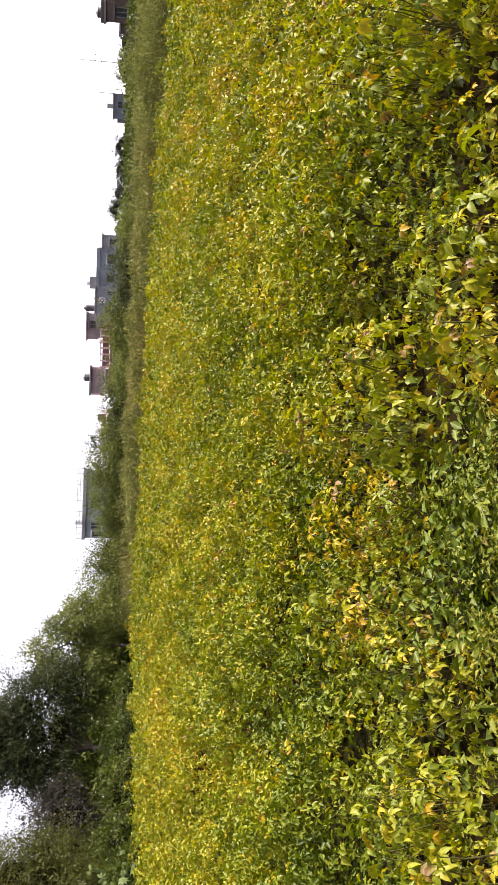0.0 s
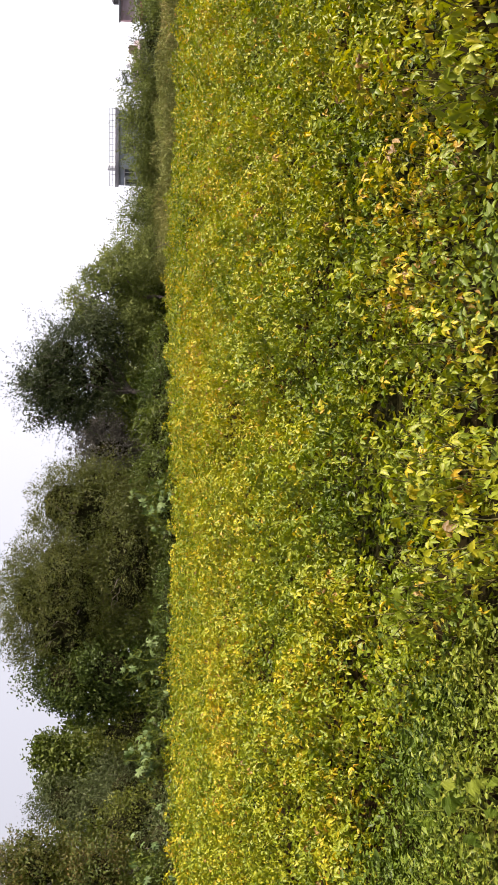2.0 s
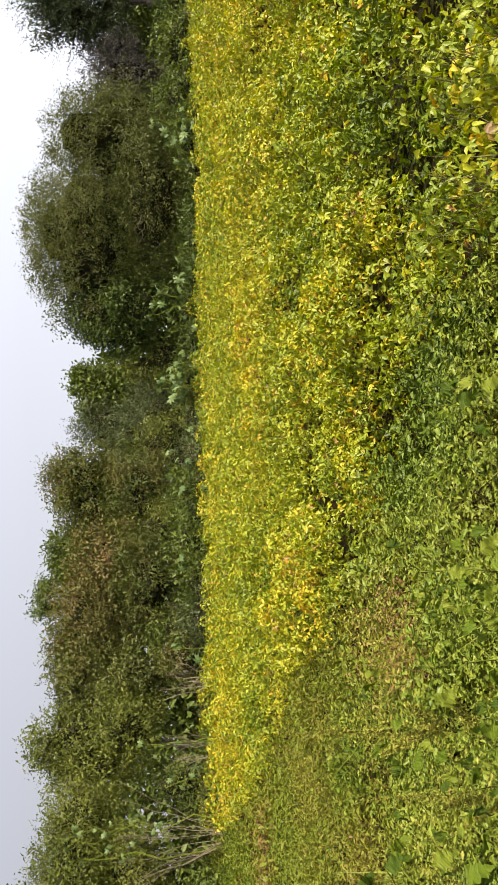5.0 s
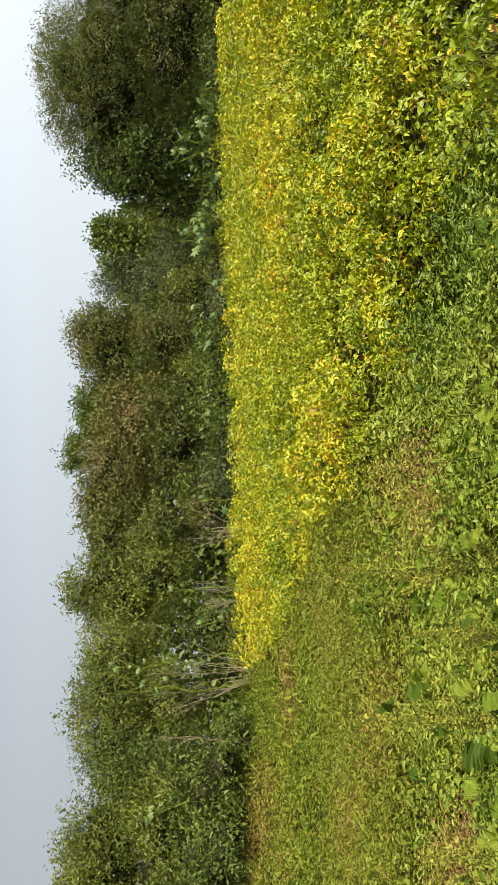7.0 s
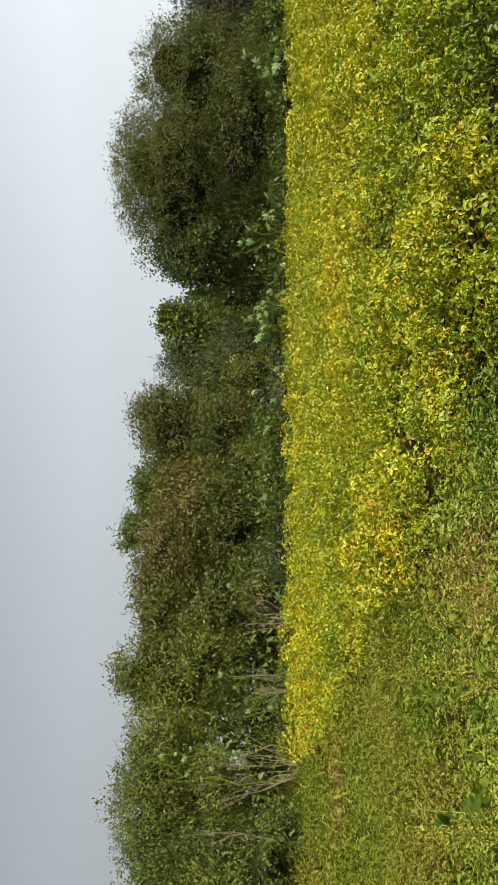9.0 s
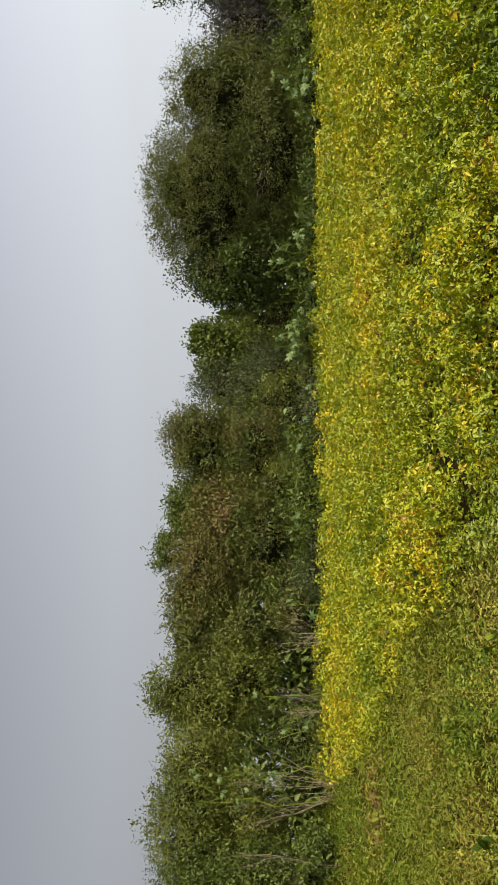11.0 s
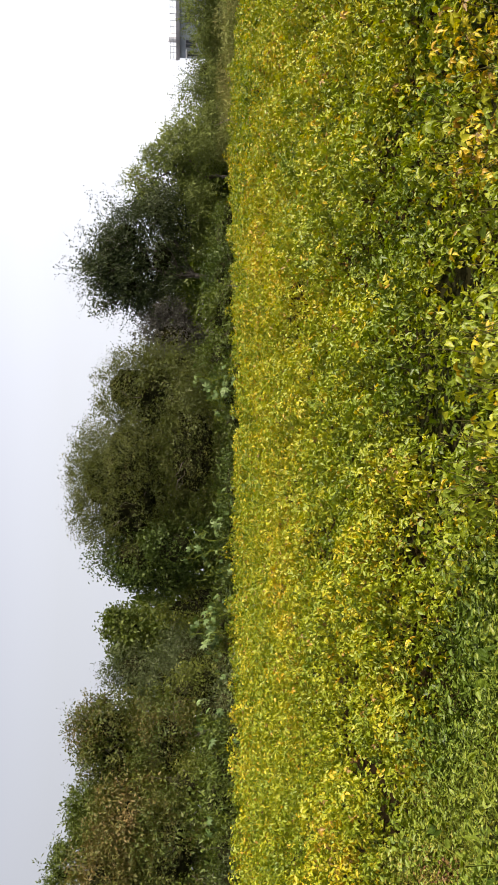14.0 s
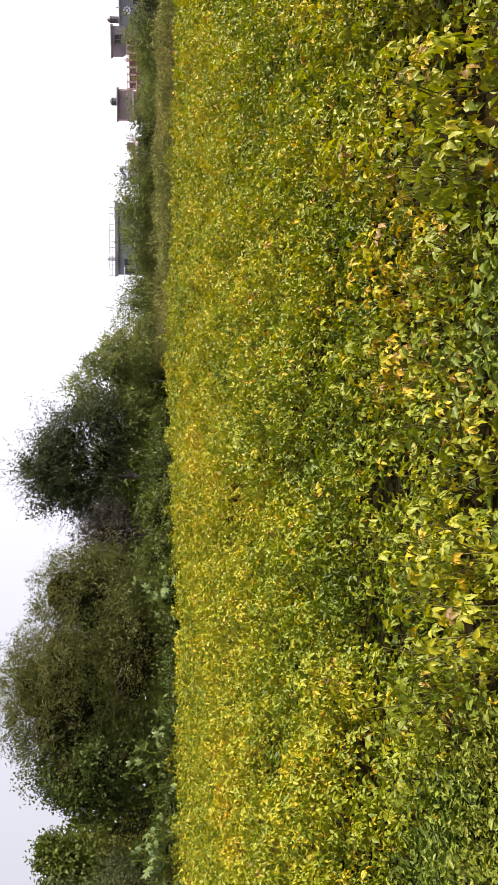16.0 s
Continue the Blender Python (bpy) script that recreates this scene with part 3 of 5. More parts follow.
# ---- weeds at the camera's feet and the grass strip ----
# where the weeds are drier (+) or fresher (-)
DRY = [(-2.5, 4.85, -2.7, 4.8, 0.35, 0.45), (-10.0, 11.7, -10.8, 12.2, 0.7, 0.45), (-4.5, 3.7, -4.3, 3.6, 0.35, 0.5), (-7.0, 6.1, -7.8, 6.8, 0.9, 0.25), (-4.8, 5.3, -5.2, 5.6, 0.5, 0.24), (-16.0, 14.5, -19.0, 16.0, 1.5, 0.22),
       (-3.2, 6.0, -3.4, 6.1, 0.4, 0.1), (0.5, 2.6, 0.9, 2.6, 0.3, 0.2), (-6.0, 8.0, -6.6, 8.4, 0.6, 0.16), (-0.5, 4.0, -0.9, 4.3, 0.28, -0.3), (1.3, 2.7, 1.5, 2.6, 0.25, -0.25), (-4.0, 5.9, -4.5, 5.6, 0.4, -0.15),
       (-3.3, 3.3, -3.6, 3.4, 0.4, -0.2), (-14.0, 15.5, -20.0, 20.5, 1.2, -0.2), (-8.0, 8.5, -9.0, 9.5, 0.6, -0.14)]


def dryness(x, y):
    p = np.stack([x, y], 1)
    v = 0.46 + 0.1 * wave(p, 0.35, 54) + 0.1 * wave(p, 1.2, 55) + 0.05 * wave(p, 4.0, 56)
    for row in DRY:
        v = v + along(x, y, row)
    return v


def shoots(x, y, height, lean, leaves, leaf, ratio, tint, shape, faces, droop=0.1):
    """Upright weeds: a thin stem with leaves set round it from below to the tip."""
    n = len(x)
    foot = np.stack([x, y, rise(x, y)], 1)
    way = unit(rng.normal(size=(n, 3)) * [lean, lean, 0] + [0, 0, 1.0])
    bow = rng.normal(size=(n, 3)) * [0.22, 0.22, 0]
    idx = np.repeat(np.arange(n), leaves)
    f = np.tile(np.linspace(0.3, 1.0, leaves), n) + rng.uniform(-0.05, 0.05, n * leaves)
    turn = np.tile(np.arange(leaves) * 2.4, n) + np.repeat(rng.uniform(0, 6.28, n), leaves)
    pos = foot[idx] + way[idx] * (height[idx] * f)[:, None] + bow[idx] * (height[idx] * f * f)[:, None]
    out = np.stack([np.cos(turn), np.sin(turn), np.zeros(n * leaves)], 1)
    axis = unit(out + way[idx] * (0.2 + 0.8 * f)[:, None] * 0.6 + rng.normal(size=(n * leaves, 3)) * 0.25 + [0, 0, -droop])
    normal = unit(rng.normal(size=(n * leaves, 3)) * 0.65 + [0, 0, 0.8] - out * 0.2)
    size = leaf * np.repeat(rng.uniform(0.65, 1.35, n), leaves) * rng.uniform(0.6, 1.25, n * leaves) * (1.15 - 0.5 * f)
    hue = np.clip(tint[idx] + rng.normal(size=n * leaves) * 0.06 + 0.12 * (0.7 - f), 0, 1)
    stem = leaf_arrays(foot, unit(way + bow * 0.6), unit(rng.normal(size=(n, 3))), height * 0.8, 0.007, BLADE, BLADE_F, np.clip(tint, 0, 1))
    return [leaf_arrays(pos, axis, normal, size, ratio, shape, faces, hue), stem]


def tufts(x, y, height, blades, tint):
    """Grass: arching blades from one foot."""
    idx = np.repeat(np.arange(len(x)), blades)
    m = len(idx)
    foot = np.stack([x, y, rise(x, y)], 1)[idx] + rng.normal(size=(m, 3)) * [0.02, 0.02, 0]
    up = unit(rng.normal(size=(m, 3)) * [0.4, 0.4, 0.1] + [0, 0, 1.0])
    return [leaf_arrays(foot, up, unit(rng.normal(size=(m, 3))), height[idx] * rng.uniform(0.6, 1.15, m), 0.009, BLADE, BLADE_F, np.clip(tint[idx] + rng.normal(size=m) * 0.08, 0, 1))]


def open_ground(d0, d1, per_m2, h0, h1):
    x, y = scatter(d0, d1, per_m2, h0, h1)
    ok = ~inside(x, y, SOY_EDGE) & (y < 25.2)
    return x[ok], y[ok]


def build_weeds():
    batches = []
    for per, kind in ((360, "fine"), (230, "broad"), (12, "grass"), (130, "mat")):
        x, y = open_ground(1.6, 6.5, per, -62, 56)
        p = np.stack([x, y], 1)
        swell, out, own = domes(x, y, 0.3, 8.0, 0.7)
        clump = wave(p, 0.55, 57) + 0.6 * wave(p, 0.2, 58)
        tall = (0.3 + 0.12 * wave(p, 0.35, 21) + 0.06 * wave(p, 1.3, 22)) * (0.25 + 0.75 * swell) * (0.65 + 0.7 * own)
        dry = dryness(x, y) + (own - 0.5) * 0.24
        if kind == "fine":
            k = (clump < 0.75) | (dry > 0.7)
            batches += shoots(x[k], y[k], tall[k] * rng.uniform(0.8, 1.35, k.sum()), 0.28, 12, 0.043, 0.44, dry[k] + 0.04, KITE, KITE_F)
        elif kind == "broad":
            k = (clump > 0.3) & (dry < 0.62)
            batches += shoots(x[k], y[k], tall[k] * rng.uniform(0.9, 1.3, k.sum()), 0.3, 10, 0.07, 0.6, dry[k] - 0.12, SIX, SIX_F, 0.3)
        elif kind == "grass":
            k = np.hypot(x, y) > 2.8
            batches += tufts(x[k], y[k], tall[k] * rng.uniform(1.0, 1.7, k.sum()), 5, dry[k] + 0.1)
        else:
            n = len(x)
            pos = np.stack([x, y, rng.uniform(0.02, 0.6, n) * tall + rise(x, y)], 1)
            batches.append(leaf_arrays(pos, unit(rng.normal(size=(n, 3)) * [1, 1, 0.5]), unit(rng.normal(size=(n, 3)) * 0.5 + [0, 0, 1.0]), rng.uniform(0.03, 0.07, n), 0.5, KITE, KITE_F, np.clip(dry - 0.1 + rng.normal(size=n) * 0.1, 0, 1)))
    ob = foliage("low_weeds", batches, WEED)
    tagged(ob, "tangle of low green weeds and creepers", "weeds", kind="stuff")


def build_grass():
    batches = []
    for d0, d1, per, leaf, count in ((6.2, 12.0, 150, 0.046, 10), (12.0, 32.0, 34, 0.084, 9)):
        x, y = open_ground(d0, d1, per, 14, 56)
        p = np.stack([x, y], 1)
        swell, out, own = domes(x, y, 0.5, 6.0, 0.7)
        tall = (0.38 + 0.17 * wave(p, 0.6, 31) + 0.1 * wave(p, 2.5, 32)) * (0.3 + 0.7 * swell) * (0.7 + 0.6 * own)
        dry = dryness(x, y) - 0.04 + (own - 0.5) * 0.26
        batches += shoots(x, y, np.maximum(tall, 0.1) * rng.uniform(0.8, 1.3, len(x)), 0.28, count, leaf, 0.4, dry, KITE, KITE_F)
        x, y = open_ground(d0, d1, per * 3.2, 14, 56)
        n = len(x)
        p = np.stack([x, y], 1)
        tall = 0.2 + 0.13 * wave(p, 0.6, 31) + 0.1 * wave(p, 2.5, 32)
        pos = np.stack([x, y, np.maximum(tall, 0.06) * rng.uniform(0.1, 0.95, n) + rise(x, y)], 1)
        batches.append(leaf_arrays(pos, unit(rng.normal(size=(n, 3)) * [1, 1, 0.6]), unit(rng.normal(size=(n, 3)) * 0.6 + [0, 0, 0.9]), leaf * rng.uniform(1.0, 1.9, n), 0.5, KITE, KITE_F, np.clip(dryness(x, y) + rng.normal(size=n) * 0.1, 0, 1)))
        x, y = open_ground(d0, d1, per * 0.07, 14, 56)
        batches += tufts(x, y, rng.uniform(0.3, 0.6, len(x)), 4, dryness(x, y) + 0.2)
    ob = foliage("meadow_grass", batches, GRASS)
    tagged(ob, "strip of knee-high olive grass and weeds", "grass", kind="stuff")


build_weeds()
build_grass()


# ---- trees and bushes ----
def crown_batch(lobes, count, leaf, seed, clump=0.21, per_clump=22, gap=0.15, ratio=0.5, droop=0.2, core=0.35, shape=KITE, faces=KITE_F, spiky=0.25):
    """Leaves in clumps over lumpy lobes (x, y, z, rx, ry, rz)."""
    r = np.random.default_rng(seed)
    lob = np.array(lobes, float)
    area = (lob[:, 3] * lob[:, 4] + lob[:, 3] * lob[:, 5] + lob[:, 4] * lob[:, 5])
    n = max(8, int(count / per_clump))
    pick = r.choice(len(lob), n * 2, p=area / area.sum())
    way = unit(r.normal(size=(n * 2, 3)))
    reach = 1 - core * r.random(n * 2) ** 1.6
    reach = reach * (1 + 0.11 * wave(way * 2.2 + pick[:, None] * 3.1, 1.0, seed + 1))
    out = r.random(n * 2) < 0.04
    reach[out] *= 1 + spiky * r.random(out.sum())
    c = lob[pick, :3] + way * lob[pick, 3:] * reach[:, None]
    hue = r.random(len(lob))[pick] * 0.7 + r.random(n * 2) * 0.3
    keep = (wave(c, 0.9, seed + 2) > -1 + gap * 4) & (c[:, 2] > 0.15)
    c, way, hue = c[keep][:n], way[keep][:n], hue[keep][:n]
    n = len(c)
    own = r.integers(max(4, per_clump // 2), per_clump * 3 // 2, n)
    idx = np.repeat(np.arange(n), own)
    m = len(idx)
    spread = clump * r.uniform(0.5, 1.3, n)
    pos = c[idx] + np.clip(r.normal(size=(m, 3)), -1.5, 1.5) * spread[idx, None] * [1, 1, 0.75]
    pos[:, 2] = np.maximum(pos[:, 2], 0.08)
    normal = unit(way[idx] * 1.0 + r.normal(size=(m, 3)) * 0.45 + [0, 0, 0.4])
    axis = unit(r.normal(size=(m, 3)) + way[idx] * 0.4 + [0, 0, -droop])
    return leaf_arrays(pos, axis, normal, leaf * r.uniform(0.6, 1.35, m), ratio * r.uniform(0.8, 1.2, m), shape, faces, hue[idx])


def sprigs(lobes, count, leaf, seed, ratio=0.5, long=0.7):
    """Leafy twigs that stand out of the crown and make its outline ragged."""
    r = np.random.default_rng(seed)
    lob = np.array(lobes, float)
    area = lob[:, 3] * lob[:, 5]
    pick = r.choice(len(lob), count, p=area / area.sum())
    way = unit(r.normal(size=(count, 3)) + [0, 0, 0.5])
    start = lob[pick, :3] + way * lob[pick, 3:] * 0.9
    run = unit(way + r.normal(size=(count, 3)) * 0.5 + [0, 0, 0.25]) * long * r.uniform(0.4, 1.2, (count, 1))
    own = 16
    idx = np.repeat(np.arange(count), own)
    f = np.tile(np.linspace(0, 1, own), count)
    m = len(idx)
    pos = start[idx] + run[idx] * f[:, None] + r.normal(size=(m, 3)) * leaf * 0.35 - np.array([0, 0, 0.12]) * (f ** 2)[:, None]
    axis = unit(unit(run[idx]) * 0.7 + r.normal(size=(m, 3)) * 0.8 + [0, 0, -0.2])
    normal = unit(r.normal(size=(m, 3)) * 0.6 + [0, 0, 0.8])
    pos[:, 2] = np.maximum(pos[:, 2], 0.1)
    return leaf_arrays(pos, axis, normal, leaf * r.uniform(0.7, 1.2, m) * (1.1 - 0.35 * f), ratio, KITE, KITE_F)


def lumps(lobes, each, seed):
    """Smaller swellings over the lobes, so that crowns break into lit and shaded masses."""
    r = np.random.default_rng(seed)
    out = []
    for x, y, z, a, b, c in lobes:
        for way in unit(r.normal(size=(each, 3)) + [0, 0, 0.2]):
            q = r.uniform(0.26, 0.46)
            out.append((x + way[0] * a * 0.66, y + way[1] * b * 0.66, z + way[2] * c * 0.66, a * q, b * q, c * q))
        out.append((x, y, z, a * 0.7, b * 0.7, c * 0.7))
    return out


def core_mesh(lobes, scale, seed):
    """Uneven swellings under the outer leaves, coloured dark for the crown's inner shade."""
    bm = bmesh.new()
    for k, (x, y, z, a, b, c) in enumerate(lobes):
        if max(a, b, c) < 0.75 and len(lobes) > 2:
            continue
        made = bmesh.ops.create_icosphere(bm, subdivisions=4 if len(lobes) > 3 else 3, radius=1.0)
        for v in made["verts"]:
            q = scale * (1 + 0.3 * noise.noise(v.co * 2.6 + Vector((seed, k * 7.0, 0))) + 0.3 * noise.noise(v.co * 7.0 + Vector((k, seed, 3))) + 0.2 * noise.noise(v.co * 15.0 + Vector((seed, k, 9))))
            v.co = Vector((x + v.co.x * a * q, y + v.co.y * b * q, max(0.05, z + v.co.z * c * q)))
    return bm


def tree(name, label, category, base, lobes, count, leaf, material, seed, trunk_r=0.12, fork=0.35, bark=None, group="", twigs=0, extra=(), long=0.6, each=9, bristle=1.0, **crown):
    """A thing at base with a trunk, a limb to every lobe and a crown of leaf clumps. Lobes are relative to base."""
    thing = new(name)
    thing.location = base
    tagged(thing, label, category, group)
    bark = bark or BARK
    top = max(l[2] for l in lobes)
    mid = Vector((sum(l[0] for l in lobes) / len(lobes) * 0.5, sum(l[1] for l in lobes) / len(lobes) * 0.5, top * fork))
    verts, faces = tube([bend((0, 0, -0.1), mid, trunk_r, trunk_r * 0.7, 0.12, 6, seed)], 8)
    link_mesh("trunk", verts, faces, bark, thing, smooth=True)
    rr = random.Random(seed)
    for k, l in enumerate(lobes):
        end = Vector(l[:3])
        paths = [bend(mid, end, trunk_r * 0.55, trunk_r * 0.18, 0.25, 6, seed * 31 + k)]
        for j in range(4 + twigs):
            way = Vector((rr.uniform(-1, 1), rr.uniform(-1, 1), rr.uniform(-0.2, 1))).normalized()
            tip = end + Vector((way.x * l[3], way.y * l[4], way.z * l[5])) * rr.uniform(0.8, 1.02)
            start = mid.lerp(end, rr.uniform(0.45, 0.95))
            paths.append(bend(start, tip, trunk_r * 0.18, 0.006, 0.25, 5, seed * 77 + k * 9 + j))
        verts, faces = tube(paths, 5)
        link_mesh("limb", verts, faces, bark, thing, smooth=True)
    # dark core closes see-through gaps; the shade is in its colour
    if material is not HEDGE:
        part("inner_foliage", core_mesh(lobes, 0.3 if material is ACACIA else 0.42, seed), CROWN_SHADE, thing)
    under = [(l[0], l[1], l[2], l[3] * 0.9, l[4] * 0.9, l[5] * 0.9) for l in lobes]
    foliage("crown", [crown_batch(lumps(lobes, each, seed + 3), int(count * 1.35), leaf * 0.92, seed, **crown),
                      crown_batch(under, int(count * 0.42), leaf * 1.4, seed + 7, **dict(crown, gap=0.02, core=0.35, clump=0.25, spiky=0.0)),
                      sprigs(lobes, max(12, int(count * bristle / 110)), leaf * 1.15, seed + 9, crown.get("ratio", 0.5), long)], material, thing)
    for k, (lob2, count2, leaf2, mat2, kw) in enumerate(extra):
        foliage("creeper" if mat2 is CREEPER else "crown", [crown_batch(lumps(lob2, 8, seed + 60), int(count2 * 1.5), leaf2, seed + 50 + k, **kw)], mat2, thing)
        # the same shade-coloured core behind the extra leaves
        part("inner_foliage", core_mesh(lob2, 0.42, seed + 5), CROWN_SHADE, thing)
    return thing


def at(heading, dist):
    p = spot(heading, dist)
    return (p.x, p.y, float(rise(p.x, p.y)) if dist < 80 else 0.0)


def lobe(base, heading, dist, z, rw, rd, rh):
    """A lobe given by heading, distance and height, made relative to the tree's base."""
    p = spot(heading, dist)
    low = 0.94 if heading > 9 else 1.0
    return (p.x - base[0], p.y - base[1], z * low - base[2], rw, rd, rh * low)


# feathery dark acacia
b = at(-11.2, 40)
tree("acacia_tree", "dark feathery acacia tree with an open ragged crown", "tree", b, [
    lobe(b, -12.2, 40, 5.9, 1.5, 1.4, 1.4), lobe(b, -14.4, 40, 5.2, 1.5, 1.4, 1.4), lobe(b, -11.0, 40, 5.0, 1.3, 1.2, 1.2), lobe(b, -13.0, 40, 3.6, 2.0, 1.6, 1.3),
    lobe(b, -15.8, 40, 3.6, 1.5, 1.4, 1.2), lobe(b, -12.7, 40.3, 4.5, 1.4, 1.0, 1.2), lobe(b, -12.6, 39.6, 7.0, 0.6, 0.6, 0.5), lobe(b, -9.8, 40, 6.4, 0.45, 0.4, 0.4)], 24000, 0.11, ACACIA, 101, 0.16, 0.3, twigs=6, gap=0.27, clump=0.17, spiky=0.6, ratio=0.45, long=1.25, bristle=2.4)
b = at(-18.2, 41)
tree("ragged_tree", "ragged green small tree beside the acacia", "tree", b, [
    lobe(b, -17.6, 41, 3.6, 1.3, 1.2, 1.4), lobe(b, -19.6, 41, 2.6, 1.4, 1.2, 1.3), lobe(b, -19.3, 41, 4.0, 0.4, 0.4, 0.55), lobe(b, -17.8, 41, 4.9, 0.5, 0.5, 0.5), lobe(b, -15.6, 40.5, 2.0, 1.8, 1.2, 1.6)], 15000, 0.11, HEDGE, 102, 0.1, 0.35, gap=0.2, spiky=0.4)
b = at(-7.9, 45)
tree("grey_bush", "grey half-dead bush behind the field", "bush", b, [lobe(b, -8.0, 45, 3.3, 1.3, 1.2, 2.1), lobe(b, -9.6, 45.5, 3.9, 0.9, 0.9, 1.4)], 8000, 0.1, TWIGGY, 103, 0.08, 0.4, gap=0.14, twigs=4)

# big round tree with creeper on one flank
b = at(0.8, 33.6)
tree("round_tree", "big round olive-green tree with a dense crown down to the ground", "tree", b, [
    lobe(b, 0.9, 33.6, 4.3, 3.6, 3.0, 2.6), lobe(b, -3.6, 33.4, 3.4, 2.2, 2.2, 2.4), lobe(b, 3.6, 33.4, 4.2, 2.2, 2.4, 2.6), lobe(b, -5.6, 33.8, 3.0, 1.3, 1.4, 2.1), lobe(b, -4.4, 33.4, 4.5, 1.6, 1.5, 1.5),
    lobe(b, -0.5, 32.4, 2.0, 3.2, 1.8, 1.7), lobe(b, 1.5, 33.6, 5.6, 2.2, 2.0, 1.2)], 62000, 0.085, OLIVE, 104, 0.22, 0.3, gap=0.06, clump=0.2, per_clump=24, ratio=0.42, spiky=0.05, each=16, long=0.4, bristle=0.7,
    extra=[([lobe(b, 6.6, 33.0, 4.0, 1.5, 1.5, 1.9), lobe(b, 8.1, 33.2, 3.2, 0.9, 1.2, 1.7), lobe(b, 6.0, 32.0, 2.6, 1.2, 0.9, 1.4)], 11000, 0.11, CREEPER, dict(gap=0.08, clump=0.2, ratio=0.7, core=0.25, spiky=0.08))])

b = at(12.2, 38)
tree("teak_sapling", "light green broad-leaved tree", "tree", b, [
    lobe(b, 11.3, 38, 4.9, 1.1, 1.1, 1.4), lobe(b, 12.6, 38, 4.2, 1.0, 1.0, 1.6), lobe(b, 11.0, 37.5, 3.0, 1.0, 1.0, 1.2)], 8000, 0.13, GREEN, 105, 0.1, 0.4, gap=0.14, ratio=0.7)
b = at(14.0, 37)
tree("grey_green_tree", "soft grey-green shrubby tree", "tree", b, [
    lobe(b, 13.8, 37, 4.6, 1.3, 1.2, 1.6), lobe(b, 14.6, 36, 2.9, 1.6, 1.2, 1.8), lobe(b, 12.4, 36, 2.2, 1.4, 1.0, 1.5)], 14000, 0.09, GREY, 106, 0.1, 0.4, gap=0.06, clump=0.22)
b = at(17.6, 31)
tree("russet_tree", "russet and olive tree with seed clusters among its leaves", "tree", b, [
    lobe(b, 17.4, 31, 4.9, 1.2, 1.2, 1.6), lobe(b, 19.4, 31, 4.7, 1.2, 1.2, 1.5), lobe(b, 18.4, 30.4, 3.0, 1.9, 1.2, 1.4), lobe(b, 16.4, 31, 5.6, 0.5, 0.5, 0.7)], 17000, 0.095, RUSSET, 107, 0.12, 0.4, gap=0.12, twigs=2)
b = at(22.2, 32)
tree("green_tree", "bright green leafy tree rising behind russet bushes", "tree", b, [
    lobe(b, 22.0, 32, 5.2, 1.2, 1.2, 1.4), lobe(b, 21.2, 31.6, 4.2, 1.0, 1.0, 1.2), lobe(b, 24.6, 32, 6.3, 0.45, 0.45, 0.7), lobe(b, 25.6, 32, 6.4, 0.35, 0.35, 0.8), lobe(b, 23.4, 32, 5.4, 0.8, 0.8, 1.0)], 14000, 0.1, GREEN, 108, 0.12, 0.4, gap=0.16, spiky=0.45)
b = at(24.4, 30)
tree("russet_tree", "broad russet-brown tree hung with dry seed heads", "tree", b, [
    lobe(b, 23.0, 30, 3.9, 1.7, 1.4, 1.7), lobe(b, 26.0, 30, 4.6, 1.7, 1.4, 1.7), lobe(b, 24.6, 29.2, 2.6, 2.2, 1.2, 1.4), lobe(b, 28.2, 30, 5.0, 1.1, 1.2, 1.3)], 26000, 0.095, RUSSET, 109, 0.14, 0.4, gap=0.1, twigs=3)
b = at(29.8, 30)
tree("olive_tree", "olive-green tree with a thin patchy crown", "tree", b, [
    lobe(b, 29.6, 30, 4.9, 1.2, 1.2, 1.4), lobe(b, 30.6, 29.4, 3.2, 1.6, 1.2, 1.4), lobe(b, 32.0, 30, 4.4, 1.3, 1.2, 1.6)], 15000, 0.1, OLIVE, 110, 0.12, 0.4, gap=0.12)
b = at(34.4, 29)
tree("drooping_tree", "yellow-green tree with drooping branch tips", "tree", b, [
    lobe(b, 33.8, 29, 5.3, 1.1, 1.1, 1.4), lobe(b, 35.4, 29, 4.5, 1.3, 1.2, 1.5), lobe(b, 33.4, 28.6, 3.4, 1.6, 1.2, 1.5), lobe(b, 34.4, 29, 6.3, 0.6, 0.5, 0.5)], 18000, 0.085, YELLOWGREEN, 111, 0.12, 0.4, gap=0.1, droop=0.6)
b = at(40.4, 27.5)
tree("pale_stemmed_shrub", "tall shrub with pale spreading stems and light green leaves", "shrub", b, [
    lobe(b, 38.2, 27.5, 4.7, 1.3, 1.3, 1.4), lobe(b, 40.6, 27.5, 4.9, 1.4, 1.3, 1.4), lobe(b, 43.0, 27.5, 4.7, 1.4, 1.3, 1.5), lobe(b, 42.2, 27.5, 3.2, 1.8, 1.0, 1.3), lobe(b, 42.0, 27.8, 6.3, 0.22, 0.22, 0.5)], 24000, 0.088, YELLOWGREEN, 112, 0.045, 0.12, bark=PALE_BARK, gap=0.12, ratio=0.42, twigs=3)
b = at(45.0, 27)
tree("leafy_shrub", "dense green shrub over the grassy bank", "shrub", b, [
    lobe(b, 44.8, 27, 4.3, 1.2, 1.2, 1.5), lobe(b, 45.6, 26.4, 2.8, 1.6, 1.2, 1.5), lobe(b, 46.6, 27, 4.0, 1.2, 1.2, 1.6)], 16000, 0.085, GREEN, 113, 0.09, 0.3, gap=0.08)
b = at(49.5, 27.5)
